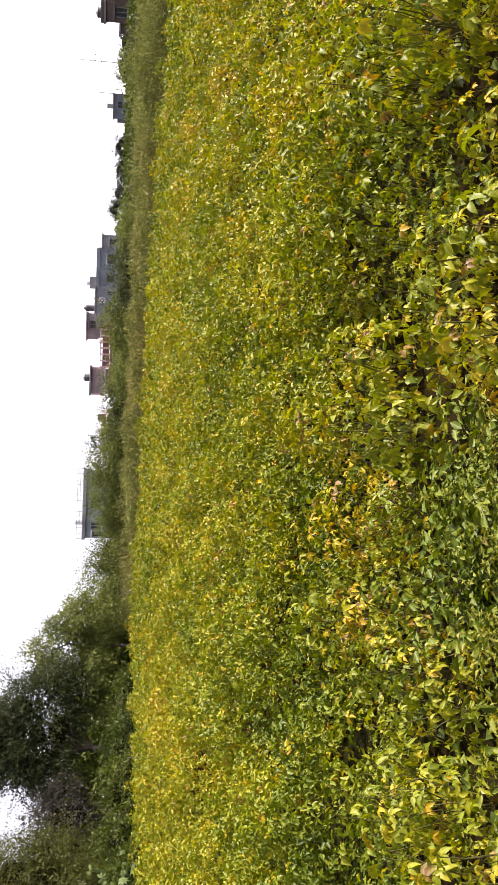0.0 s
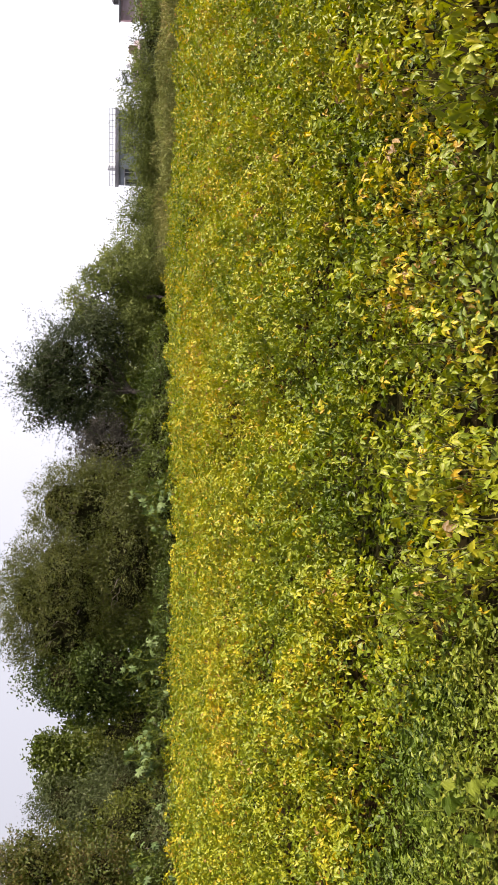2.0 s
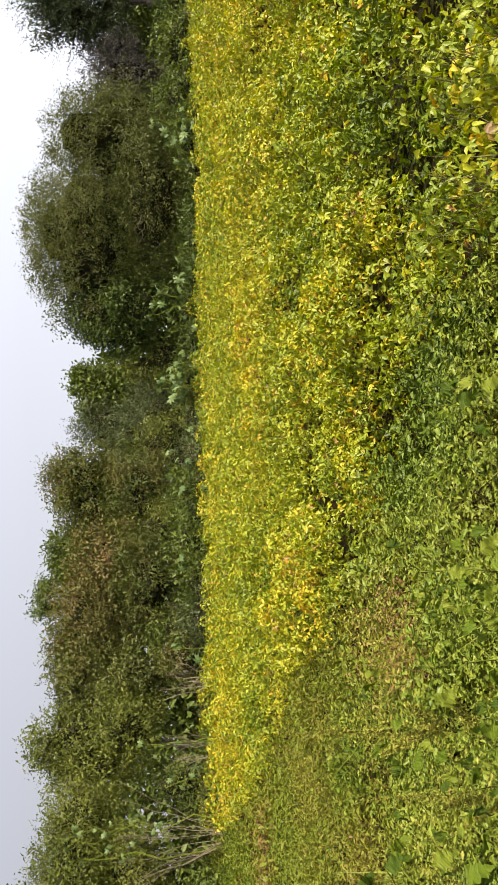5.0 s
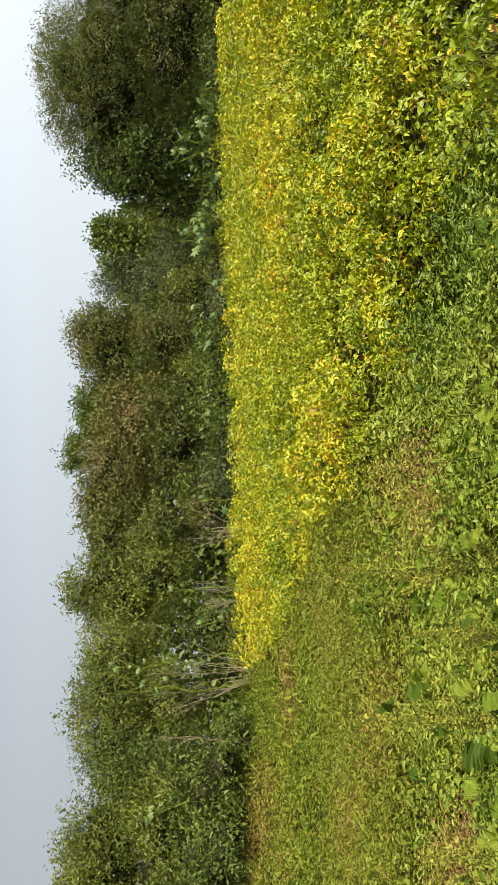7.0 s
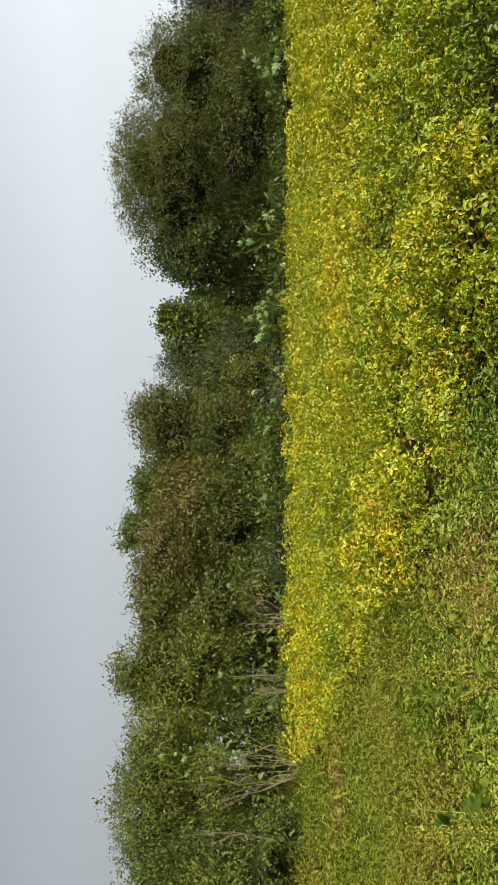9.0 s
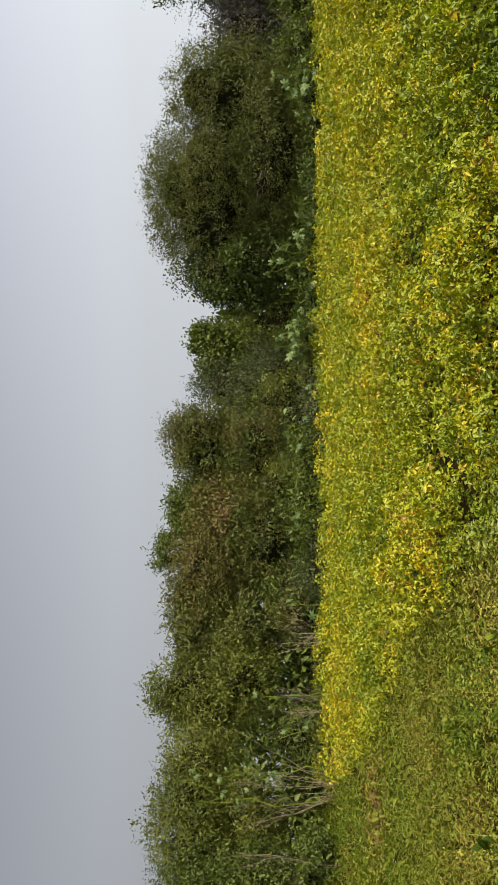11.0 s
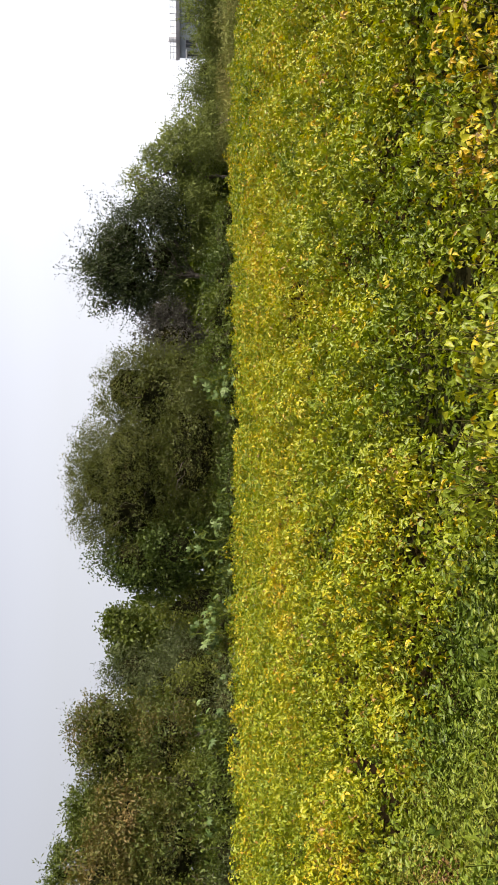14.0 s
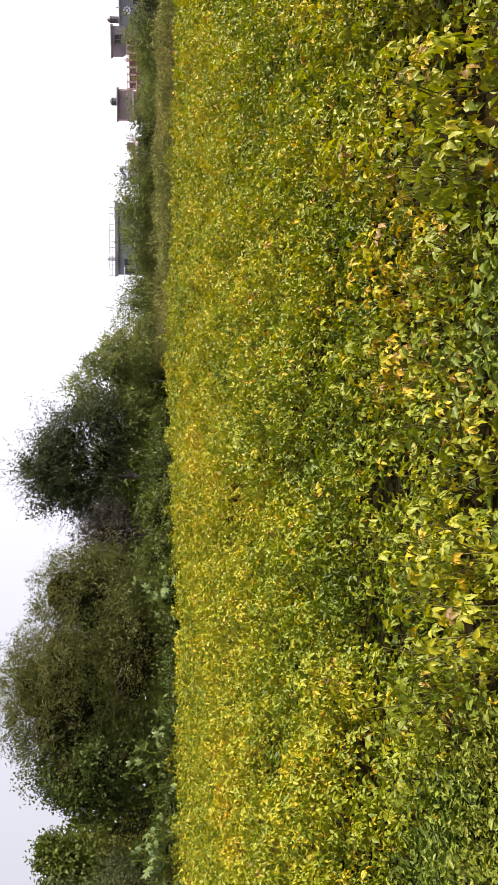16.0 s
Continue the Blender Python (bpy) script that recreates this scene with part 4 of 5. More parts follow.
tree("olive_tree", "broad olive-green tree above the grassy bank", "tree", b, [
    lobe(b, 48.4, 27.5, 4.9, 1.6, 1.4, 1.7), lobe(b, 50.8, 27.5, 5.0, 1.7, 1.4, 1.8), lobe(b, 49.4, 26.6, 3.0, 2.4, 1.2, 1.6), lobe(b, 53.2, 27.5, 4.7, 1.8, 1.5, 1.9), lobe(b, 55.5, 27, 3.6, 2.0, 1.5, 2.2)], 32000, 0.085, YELLOWGREEN, 114, 0.14, 0.35, gap=0.08)


def build_undergrowth():
    """Low bushes along the far edge of the field, each one a thing."""
    spec = [  # heading, distance, height, half width, material, leaf
        (-6.9, 31.5, 1.9, 1.0, GREEN, 0.11), (-4.2, 29.8, 1.4, 1.2, GREEN, 0.12), (-9.2, 34.0, 2.0, 1.3, GREEN, 0.11), (-11.8, 36.5, 1.7, 1.4, CREEPER, 0.12), (-14.5, 38, 1.6, 1.5, GREEN, 0.11),
        (1.5, 30.6, 1.1, 1.4, CREEPER, 0.11), (4.6, 31.0, 1.2, 1.2, CREEPER, 0.11), (9.0, 32, 1.4, 1.0, GREEN, 0.12), (11.2, 31.5, 1.6, 1.0, GREEN, 0.12), (13.6, 30.5, 1.5, 1.1, OLIVE, 0.1),
        (16.2, 28.6, 1.5, 1.1, GREY, 0.1), (19.0, 27.8, 1.7, 1.2, GREEN, 0.11), (21.6, 27.4, 1.9, 1.1, GREEN, 0.12), (24.4, 27.0, 1.6, 1.1, GREEN, 0.12), (26.6, 26.8, 1.5, 1.0, GREY, 0.1),
        (29.0, 27.6, 2.3, 0.8, RUSSET, 0.1), (31.6, 27.6, 0.8, 0.8, OLIVE, 0.1), (34.8, 27.0, 0.8, 0.8, GREEN, 0.11), (37.4, 26.6, 0.9, 0.8, OLIVE, 0.1), (43.6, 25.8, 1.4, 0.8, GREEN, 0.11), (46.8, 25.2, 2.4, 1.4, GREEN, 0.11), (50.6, 25.0, 2.6, 1.6, GREEN, 0.12),
        (9.9, 33.0, 3.9, 0.7, YELLOWGREEN, 0.1), (13.0, 33.5, 3.4, 1.1, GREY, 0.085), (15.2, 32.0, 3.6, 0.9, YELLOWGREEN, 0.09), (20.6, 29.2, 3.6, 0.8, YELLOWGREEN, 0.09), (27.2, 28.4, 2.6, 0.8, GREEN, 0.1), (36.6, 28.4, 2.6, 0.9, GREEN, 0.085), (47.6, 26.2, 3.9, 1.0, YELLOWGREEN, 0.085),
        # to the right: bushes in front of the houses
        (-20.6, 43, 3.0, 1.5, HEDGE, 0.1), (-22.6, 44, 3.3, 1.4, HEDGE, 0.1), (-24.2, 45, 2.8, 1.3, GREY, 0.1), (-25.8, 43, 2.4, 1.5, HEDGE, 0.1), (-27.4, 43, 2.8, 1.5, HEDGE, 0.1), (-29.0, 43, 2.9, 1.4, HEDGE, 0.1), (-30.2, 43, 2.9, 1.3, HEDGE, 0.1),
        (-31.1, 47, 3.0, 0.9, ACACIA, 0.11), (-32.0, 43, 2.5, 1.4, HEDGE, 0.1), (-33.6, 42, 2.3, 1.4, GREY, 0.1), (-35.0, 42, 2.4, 1.4, HEDGE, 0.1), (-36.6, 41, 2.0, 1.4, HEDGE, 0.1), (-38.2, 40, 2.1, 1.3, HEDGE, 0.1), (-39.6, 39, 2.45, 1.3, HEDGE, 0.1), (-41.2, 38, 2.3, 1.4, GREY, 0.1), (-42.8, 37, 2.0, 1.4, GREY, 0.1), (-44.4, 38, 1.8, 1.3, HEDGE, 0.1), (-45.8, 38, 1.75, 1.3, HEDGE, 0.1),
        (-47.8, 37, 1.25, 1.5, GREY, 0.1), (-50.0, 38, 1.2, 1.5, GREY, 0.1), (-52.4, 37, 1.25, 1.5, HEDGE, 0.1), (-54.8, 38, 1.9, 1.4, HEDGE, 0.1), (-57.0, 37, 1.4, 1.5, GREY, 0.1), (-59.4, 38, 1.8, 1.5, GREY, 0.1)]
    for k, (h, d, top, w, mat, leaf) in enumerate(spec):
        b = at(h, d)
        colour = {"green_leaf": "green", "creeper_leaf": "dark green creeper-covered", "olive_leaf": "olive-green", "grey_green_leaf": "grey-green", "russet_leaf": "russet", "yellow_green_leaf": "yellow-green", "hedge_leaf": "light green", "acacia_leaf": "dark green"}[mat.name]
        tree("bush", colour + " leafy bush at the edge of the soybean field", "bush", b, [
            (0, 0, top * 0.5, w, w * 0.8, top * 0.52), (w * 0.6 * (-1) ** k, 0.1, top * 0.36, w * 0.7, w * 0.6, top * 0.4), (-w * 0.55 * (-1) ** k, -0.2, top * 0.3, w * 0.7, w * 0.6, top * 0.36)],
            int((1200 + 1200 * w * top * 0.5) * (1.6 if mat is HEDGE else 1.0)), leaf * 0.9, mat, 200 + k, 0.03, 0.2, gap=0.08, clump=0.18, per_clump=18, group="bushes along the field edge", core=0.5)


build_undergrowth()


def build_reeds():
    """Rank scrub and tall grass along the right-hand edge of the field."""
    r = np.random.default_rng(61)
    n = 52000
    h = np.radians(r.uniform(-62, -19, n))
    far = np.interp(np.degrees(h), [-66, -58, -52, -46, -39.6, -33, -28, -25, -19], [25.8, 27.1, 26.9, 27.6, 31.2, 34.6, 34.5, 37.4, 40])
    d = far + 0.3 + r.random(n) ** 1.5 * 7
    x, y = -np.sin(h) * d, np.cos(h) * d
    p = np.stack([x, y], 1)
    top = 0.86 + 0.22 * wave(p, 1.1, 62) + 0.2 * wave(p, 4, 63) + 0.05 * (d - far)
    z = top * (1 - 0.8 * r.random(n) ** 1.5)
    pos = np.stack([x, y, z], 1)
    up = unit(r.normal(size=(n, 3)) * 0.5 + [0, 0, 1.0])
    side = unit(r.normal(size=(n, 3)))
    k = r.random(n) < 0.22
    blades = leaf_arrays(pos[k] - up[k] * 0.1, up[k], side[k], r.uniform(0.2, 0.45, k.sum()), 0.07, BLADE, BLADE_F)
    k = ~k
    leafy = leaf_arrays(pos[k], unit(r.normal(size=(k.sum(), 3))), unit(side[k] + [0, 0, 0.6]), r.uniform(0.07, 0.16, k.sum()), 0.45, KITE, KITE_F)
    ob = foliage("rank_scrub", [blades, leafy], REED)
    tagged(ob, "rank olive-brown scrub and grass along the field edge", "scrub", kind="stuff")


build_reeds()


def build_woods():
    """Far woods closing the view behind the trees, and scrub in front of the village."""
    r = np.random.default_rng(71)
    out = []
    for n, h0, h1, d0, d1, top, size in ((20000, 9, 57, 44, 50, 6.2, 0.5), (14000, -14, 9, 46, 52, 4.7, 0.42), (5000, -21, -14, 46, 52, 2.8, 0.4), (20000, -62, -18, 62, 100, 1.75, 0.3)):
        h, d = np.radians(r.uniform(h0, h1, n)), r.uniform(d0, d1, n)
        x, y = -np.sin(h) * d, np.cos(h) * d
        t = top * (0.86 + 0.14 * wave(np.stack([x, y], 1), 4.0, 72))
        pos = np.stack([x, y, t * r.random(n) ** 0.85], 1)
        out.append(leaf_arrays(pos, unit(r.normal(size=(n, 3))), unit(r.normal(size=(n, 3)) + [0, 0, 0.5]), size * r.uniform(0.6, 1.3, n), 0.55, KITE, KITE_F))
    ob = foliage("far_woods", out, GREEN)
    tagged(ob, "dark green scrub and woods far behind the field", "woods", kind="stuff")


build_woods()


# ---- castor plants at the foot of the trees ----
def palmate():
    """A castor leaf: seven pointed lobes round the stalk, lying in x and y."""
    bm = bmesh.new()
    mid = bm.verts.new((0, 0, 0.03))
    ring = []
    for k in range(15):
        a = math.pi * (-0.86 + 1.72 * k / 14)
        q = (1.0 - 0.22 * abs(a) / math.pi) if k % 2 else 0.52
        ring.append(bm.verts.new((q * math.cos(a), q * math.sin(a), -0.3 * q * q)))
    for a, c in zip(ring, ring[1:]):
        bm.faces.new((mid, a, c))
    me = bpy.data.meshes.new("leaf")
    bm.to_mesh(me)
    bm.free()
    me.materials.append(CASTOR)
    return me


def build_castor():
    me = palmate()
    r = random.Random(9)
    for h, d, top, n in [(-5.3, 29.2, 2.0, 12), (-4.3, 29.0, 1.6, 11), (-3.4, 29.0, 1.3, 8), (2.8, 29.6, 1.3, 7), (5.0, 29.8, 2.1, 11), (6.2, 29.9, 2.3, 13), (7.4, 30.0, 1.6, 8), (10.0, 29.8, 1.5, 10), (11.2, 29.6, 2.0, 13), (12.4, 29.4, 1.6, 10), (14.2, 28.6, 1.2, 6), (16.8, 27.6, 1.8, 7), (18.7, 27.0, 1.5, 7), (22.5, 26.6, 1.4, 6), (28.6, 26.4, 1.7, 7), (34.4, 25.8, 2.7, 8), (36.4, 26.4, 2.0, 4), (39.0, 25.6, 4.8, 16), (40.4, 25.9, 4.3, 12), (47.5, 25.0, 4.4, 10)]:
        base = at(h, d)
        plant = new("castor_plant")
        plant.location = base
        tagged(plant, "castor plant with pale drooping star-shaped leaves", "shrub", "castor plants under the trees")
        stems = [bend((0, 0, 0), (r.uniform(-0.3, 0.3), r.uniform(-0.2, 0.2), top - base[2]), 0.025, 0.01, 0.2, 5, int(h * 10))]
        for k in range(int(n * 1.9)):
            a = r.uniform(0, 6.28)
            z = (top - base[2]) * r.uniform(0.4, 1.0)
            out = r.uniform(0.12, 0.55)
            tip = Vector((out * math.cos(a), out * math.sin(a), z))
            stems.append([(Vector((0, 0, z * 0.85)), 0.008), (tip, 0.005)])
            leaf = new("leaf", me)
            leaf.parent = plant
            leaf.matrix_local = Matrix.LocRotScale(tip, Euler((r.uniform(-0.6, 0.6), r.uniform(0.3, 1.35), a)), Vector((1, r.uniform(0.7, 1.0), 1)) * r.uniform(0.11, 0.23) * (0.72 if top > 2.5 else 1.0))
        verts, faces = tube(stems, 5)
        link_mesh("stem", verts, faces, GREEN_STEM, plant)


build_castor()


def bare_stems(label, heading, dist, count, height, spread, radius, seed):
    """A clump of bare pale stems fanning out from one foot."""
    r = random.Random(seed)
    base = at(heading, dist)
    thing = new("bare_shrub")
    thing.location = base
    tagged(thing, label, "shrub", "bare shrubs under the trees")
    for k in range(count):
        a = r.uniform(0, 6.28)
        q = spread * math.sqrt(r.random())
        tip = Vector((q * math.cos(a), 0.5 * q * math.sin(a), height * r.uniform(0.7, 1.0)))
        paths = [bend((0.1 * math.cos(a), 0.1 * math.sin(a), -0.05), tip, radius, radius * 0.4, 0.12, 6, seed * 13 + k)]
        for j in range(3):
            s0 = tip * r.uniform(0.5, 0.85)
            paths.append(bend(s0, s0 + Vector((r.uniform(-0.5, 0.5), r.uniform(-0.3, 0.3), r.uniform(0.2, 0.6))), radius * 0.45, radius * 0.2, 0.1, 4, seed * 17 + k * 5 + j))
        verts, faces = tube(paths, 5)
        link_mesh("stem", verts, faces, PALE_BARK, thing)


bare_stems("clump of pale bare stems fanning out under the shrubs", 39.8, 25.6, 13, 3.2, 2.2, 0.012, 1)
bare_stems("thin pale straight stems under the shrub", 44.2, 25.2, 4, 3.2, 0.5, 0.02, 2)
bare_stems("small fan of dry twigs by the field edge", 34.9, 25.2, 7, 1.8, 0.8, 0.012, 3)
bare_stems("dark hollow with dry branches under a bush", 30.6, 26.2, 6, 1.9, 1.0, 0.025, 4)


def stick(heading, dist, height, lean, seed):
    thing = new("dry_stick")
    thing.location = at(heading, dist)
    tagged(thing, "thin dry stick standing in the crop", "stick", "dry sticks in the field")
    verts, faces = tube([bend((0, 0, 0), (lean, 0, height), 0.014, 0.008, 0.15, 6, seed), bend((lean * 0.6, 0, height * 0.7), (lean * 0.6 + 0.2, 0, height * 0.9), 0.008, 0.004, 0.1, 3, seed + 1)], 5)
    link_mesh("twig", verts, faces, BARK, thing)


stick(-11.1, 25.4, 1.0, 0.1, 5)
stick(-22.0, 33.0, 1.3, -0.5, 6)
stick(-20.8, 31.5, 0.95, 0.5, 7)


# ---- tall goosefoot weeds close to the camera ----
def lobed(seed):
    """A jagged lobed leaf, 1 long along +x, gently cupped."""
    r = random.Random(seed)
    outline = [(0.0, 0.015), (0.08, 0.12), (0.16, 0.36), (0.24, 0.44), (0.3, 0.27), (0.38, 0.36), (0.45, 0.4), (0.52, 0.22), (0.6, 0.28), (0.66, 0.29), (0.73, 0.15), (0.82, 0.17), (0.9, 0.12), (1.0, 0.0)]
    bm = bmesh.new()
    mids, left, right = [], [], []
    for f, w in outline:
        sag = -0.35 * f * f + 0.035 * math.sin(f * 17 + seed)
        mids.append(bm.verts.new((f, 0, sag)))
        w2 = w * r.uniform(0.85, 1.15)
        left.append(bm.verts.new((f + 0.05 * w, w2, sag + 0.4 * w2 * math.cos(f * 9 + seed) + r.uniform(-0.04, 0.04))))
        w2 = w * r.uniform(0.8, 1.2)
        right.append(bm.verts.new((f + 0.05 * w, -w2, sag + 0.4 * w2 * math.sin(f * 8 + seed) + r.uniform(-0.04, 0.04))))
    for k in range(len(outline) - 1):
        bm.faces.new((mids[k], mids[k + 1], left[k + 1], left[k]))
        bm.faces.new((mids[k], right[k], right[k + 1], mids[k + 1]))
    bmesh.ops.remove_doubles(bm, verts=bm.verts, dist=0.001)
    me = bpy.data.meshes.new("leaf")
    bm.to_mesh(me)
    bm.free()
    me.materials.append(TALL_WEED)
    return me


def seed_spike(name, a, b, radius, parent, seed):
    """A fuzzy spike of small seed clusters along a stem from a to b."""
    r = np.random.default_rng(seed)
    n = 900
    f = r.random(n)
    a, b = np.array(a), np.array(b)
    pos = a + f[:, None] * (b - a) + r.normal(size=(n, 3)) * radius * (1.1 - 0.75 * f[:, None]) * 0.5
    axis = unit(r.normal(size=(n, 3)) + [0, 0, 0.4])
    return foliage(name, [leaf_arrays(pos, axis, unit(r.normal(size=(n, 3))), r.uniform(0.004, 0.009, n), 0.7, KITE, KITE_F)], SPIKE, parent)


def build_goosefoot():
    leaves = [lobed(s) for s in range(4)]
    r = random.Random(3)

    def hang_leaf(plant, q, size, turn, pitch):
        """A blade tilted to the open side of the plant, its tip at the given turn and droop."""
        a, d = radians(turn), radians(pitch)
        axis = Vector((math.cos(a) * math.cos(d), math.sin(a) * math.cos(d), -math.sin(d)))
        up = Vector((r.uniform(-0.6, 0.8), r.uniform(-1.0, 0.1), r.uniform(0.3, 0.9)))
        side = up.cross(axis).normalized()
        up = axis.cross(side)
        leaf = new("leaf", leaves[r.randrange(4)])
        leaf.parent = plant
        m = Matrix((axis, side, up)).transposed().to_4x4()
        leaf.matrix_local = Matrix.Translation(q) @ m @ Matrix.Diagonal((size * 0.6, size * 0.5, size * 0.7, 1))

    # foot, tip, leaves as (place, length, turn, pitch)
    spec = [
        ((-1.24, 1.66, 0.0), (-1.19, 1.70, 1.24), True, [(-1.06, 1.70, 1.16, 0.10, 20, -55), (-1.32, 1.73, 1.24, 0.07, 160, 35), (-1.33, 1.60, 1.14, 0.08, 190, 30), (-1.28, 1.62, 1.11, 0.07, 200, 50), (-1.10, 1.64, 1.03, 0.09, 10, 40), (-1.36, 1.66, 1.08, 0.08, 150, 40), (-1.16, 1.62, 0.95, 0.10, 300, 30), (-1.3, 1.6, 0.9, 0.11, 230, 40)]),
        ((-0.93, 1.96, 0.0), (-0.94, 2.0, 0.98), False, [(-0.91, 2.07, 1.03, 0.11, 30, -20), (-0.97, 1.94, 0.94, 0.10, 210, 10), (-0.78, 2.23, 0.90, 0.10, 60, 20), (-0.95, 1.72, 0.95, 0.10, 260, 0), (-0.86, 1.84, 0.86, 0.12, 330, 20), (-1.02, 1.9, 0.82, 0.12, 180, 30), (-0.9, 1.75, 0.8, 0.12, 280, 20)]),
        ((-0.62, 2.42, 0.0), (-0.6, 2.44, 0.86), False, []),
        ((-1.25, 2.3, 0.0), (-1.22, 2.32, 0.92), False, []),
        ((-1.62, 1.95, 0.0), (-1.6, 1.98, 0.98), True, []),
        ((-1.75, 1.55, 0.0), (-1.74, 1.58, 1.0), False, []),
        ((-0.75, 1.95, 0.0), (-0.72, 1.98, 0.74), False, []),
        ((-1.12, 1.95, 0.0), (-1.1, 1.92, 0.8), False, []),
        ((-1.55, 1.7, 0.0), (-1.52, 1.72, 0.86), False, []),
        ((-1.3, 1.85, 0.0), (-1.34, 1.88, 0.84), False, []),
        ((-0.8, 1.6, 0.0), (-0.78, 1.62, 0.78), False, []),
        ((-0.98, 1.55, 0.0), (-0.96, 1.58, 1.0), False, []),
        ((-1.42, 1.36, 0.0), (-1.38, 1.42, 1.26), True, [(-1.31, 1.24, 1.14, 0.13, 300, 55), (-1.30, 1.36, 1.06, 0.10, 330, 30), (-1.45, 1.4, 1.12, 0.09, 150, 40), (-1.36, 1.3, 1.0, 0.12, 250, 40), (-1.25, 1.42, 0.96, 0.12, 20, 40)]),
        ((-1.45, 1.06, 0.0), (-1.41, 1.10, 1.2), True, [(-1.37, 1.14, 1.1, 0.10, 40, 30), (-1.44, 1.04, 1.06, 0.11, 200, 30), (-1.38, 1.0, 1.0, 0.11, 280, 30)]),
    ]
    for k, (foot, tip, spike, items) in enumerate(spec):
        plant = new("goosefoot_plant")
        plant.location = foot
        tagged(plant, "tall goosefoot weed with jagged lobed leaves" + (" and yellowish seed spikes" if spike else ""), "weed", "tall weeds by the path")
        f, t = Vector(foot), Vector(tip) - Vector(foot)
        paths = [bend((0, 0, 0), t, 0.0045, 0.002, 0.08, 8, 300 + k)]
        for x, y, z, size, turn, pitch in items:
            q = Vector((x, y, z)) - f
            paths.append(bend(t * max(0.2, (q.z - 0.06) / t.z), q, 0.0016, 0.0009, 0.1, 4, int(x * 1000)))
            hang_leaf(plant, q, size, turn, pitch)
        for j in range(44):
            f2 = 0.25 + 0.0168 * j
            a = j * 2.4 + k
            q = t * f2 + Vector((math.cos(a), math.sin(a), 0.1)) * r.uniform(0.03, 0.1)
            paths.append(bend(t * (f2 - 0.03), q, 0.0014, 0.0008, 0.1, 4, 900 + j))
            hang_leaf(plant, q, r.uniform(0.05, 0.115), math.degrees(a), r.uniform(5, 60))
        verts, faces = tube(paths, 6)
        link_mesh("stem", verts, faces, GREEN_STEM, plant, smooth=True)
        if spike:
            seed_spike("seed_spike", t * 0.82, t * 1.04, 0.026, plant, 400 + k)
            for j in range(3):
                s = t * r.uniform(0.6, 0.85)
                e = s + Vector((r.uniform(-0.09, 0.09), r.uniform(-0.09, 0.09), r.uniform(0.05, 0.12)))
                seed_spike("seed_spike", s, e, 0.018, plant, 420 + k * 5 + j)


build_goosefoot()


# ---- village beyond the field ----
CONCRETE = rough_material("grey_concrete", (0.2, 0.2, 0.21), (0.3, 0.3, 0.31), 1.2, 0.9, 0.1, 6.0, (0.14, 0.14, 0.145), 0.3)
BLUE_GREY = rough_material("blue_grey_plaster", (0.17, 0.2, 0.235), (0.25, 0.28, 0.315), 0.9, 0.85, 0.1, 6.0, (0.15, 0.17, 0.19), 0.3)
MAUVE = rough_material("mauve_plaster", (0.26, 0.2, 0.22), (0.35, 0.28, 0.3), 0.9, 0.85, 0.1, 6.0, (0.2, 0.16, 0.17), 0.3)
MAROON = rough_material("maroon_paint", (0.16, 0.045, 0.06), (0.23, 0.07, 0.09), 2.0, 0.7, 0.05)
PINK = rough_material("pink_paint", (0.5, 0.33, 0.35), (0.6, 0.42, 0.43), 2.0, 0.75, 0.05)
WHITE = rough_material("white_paint", (0.62, 0.63, 0.64), (0.76, 0.77, 0.78), 3.0, 0.7, 0.05)
BRICK = rough_material("weathered_brick", (0.14, 0.1, 0.085), (0.22, 0.16, 0.13), 3.0, 0.9, 0.2, 6.0, (0.1, 0.085, 0.08), 0.4)
TANK = rough_material("dark_water_tank", (0.03, 0.03, 0.033), (0.05, 0.05, 0.055), 4.0, 0.5, 0.05)
STEEL = rough_material("galvanised_steel", (0.3, 0.31, 0.32), (0.42, 0.43, 0.44), 5.0, 0.5, 0.05)
GLASS = rough_material("dark_window_glass", (0.02, 0.022, 0.026), (0.035, 0.04, 0.045), 2.0, 0.15, 0.0)


def block(bm, x0, x1, y0, y1, z0, z1, bevel=0.03):
    """A box with slightly rounded edges, added to bm."""
    made = bmesh.ops.create_cube(bm, size=1.0, matrix=Matrix.LocRotScale(((x0 + x1) / 2, (y0 + y1) / 2, (z0 + z1) / 2), None, (x1 - x0, y1 - y0, z1 - z0)))
    if bevel:
        edges = {e for v in made["verts"] for e in v.link_edges}
        bmesh.ops.bevel(bm, geom=list(edges), offset=bevel, segments=1, affect="EDGES")


def solid(name, mat, parent, *dims, label="", bevel=0.03):
    """A box part; plans of the houses run from right to left."""
    bm = bmesh.new()
    block(bm, -dims[1], -dims[0], *dims[2:], bevel=bevel)
    return part(name, bm, mat, parent, label)


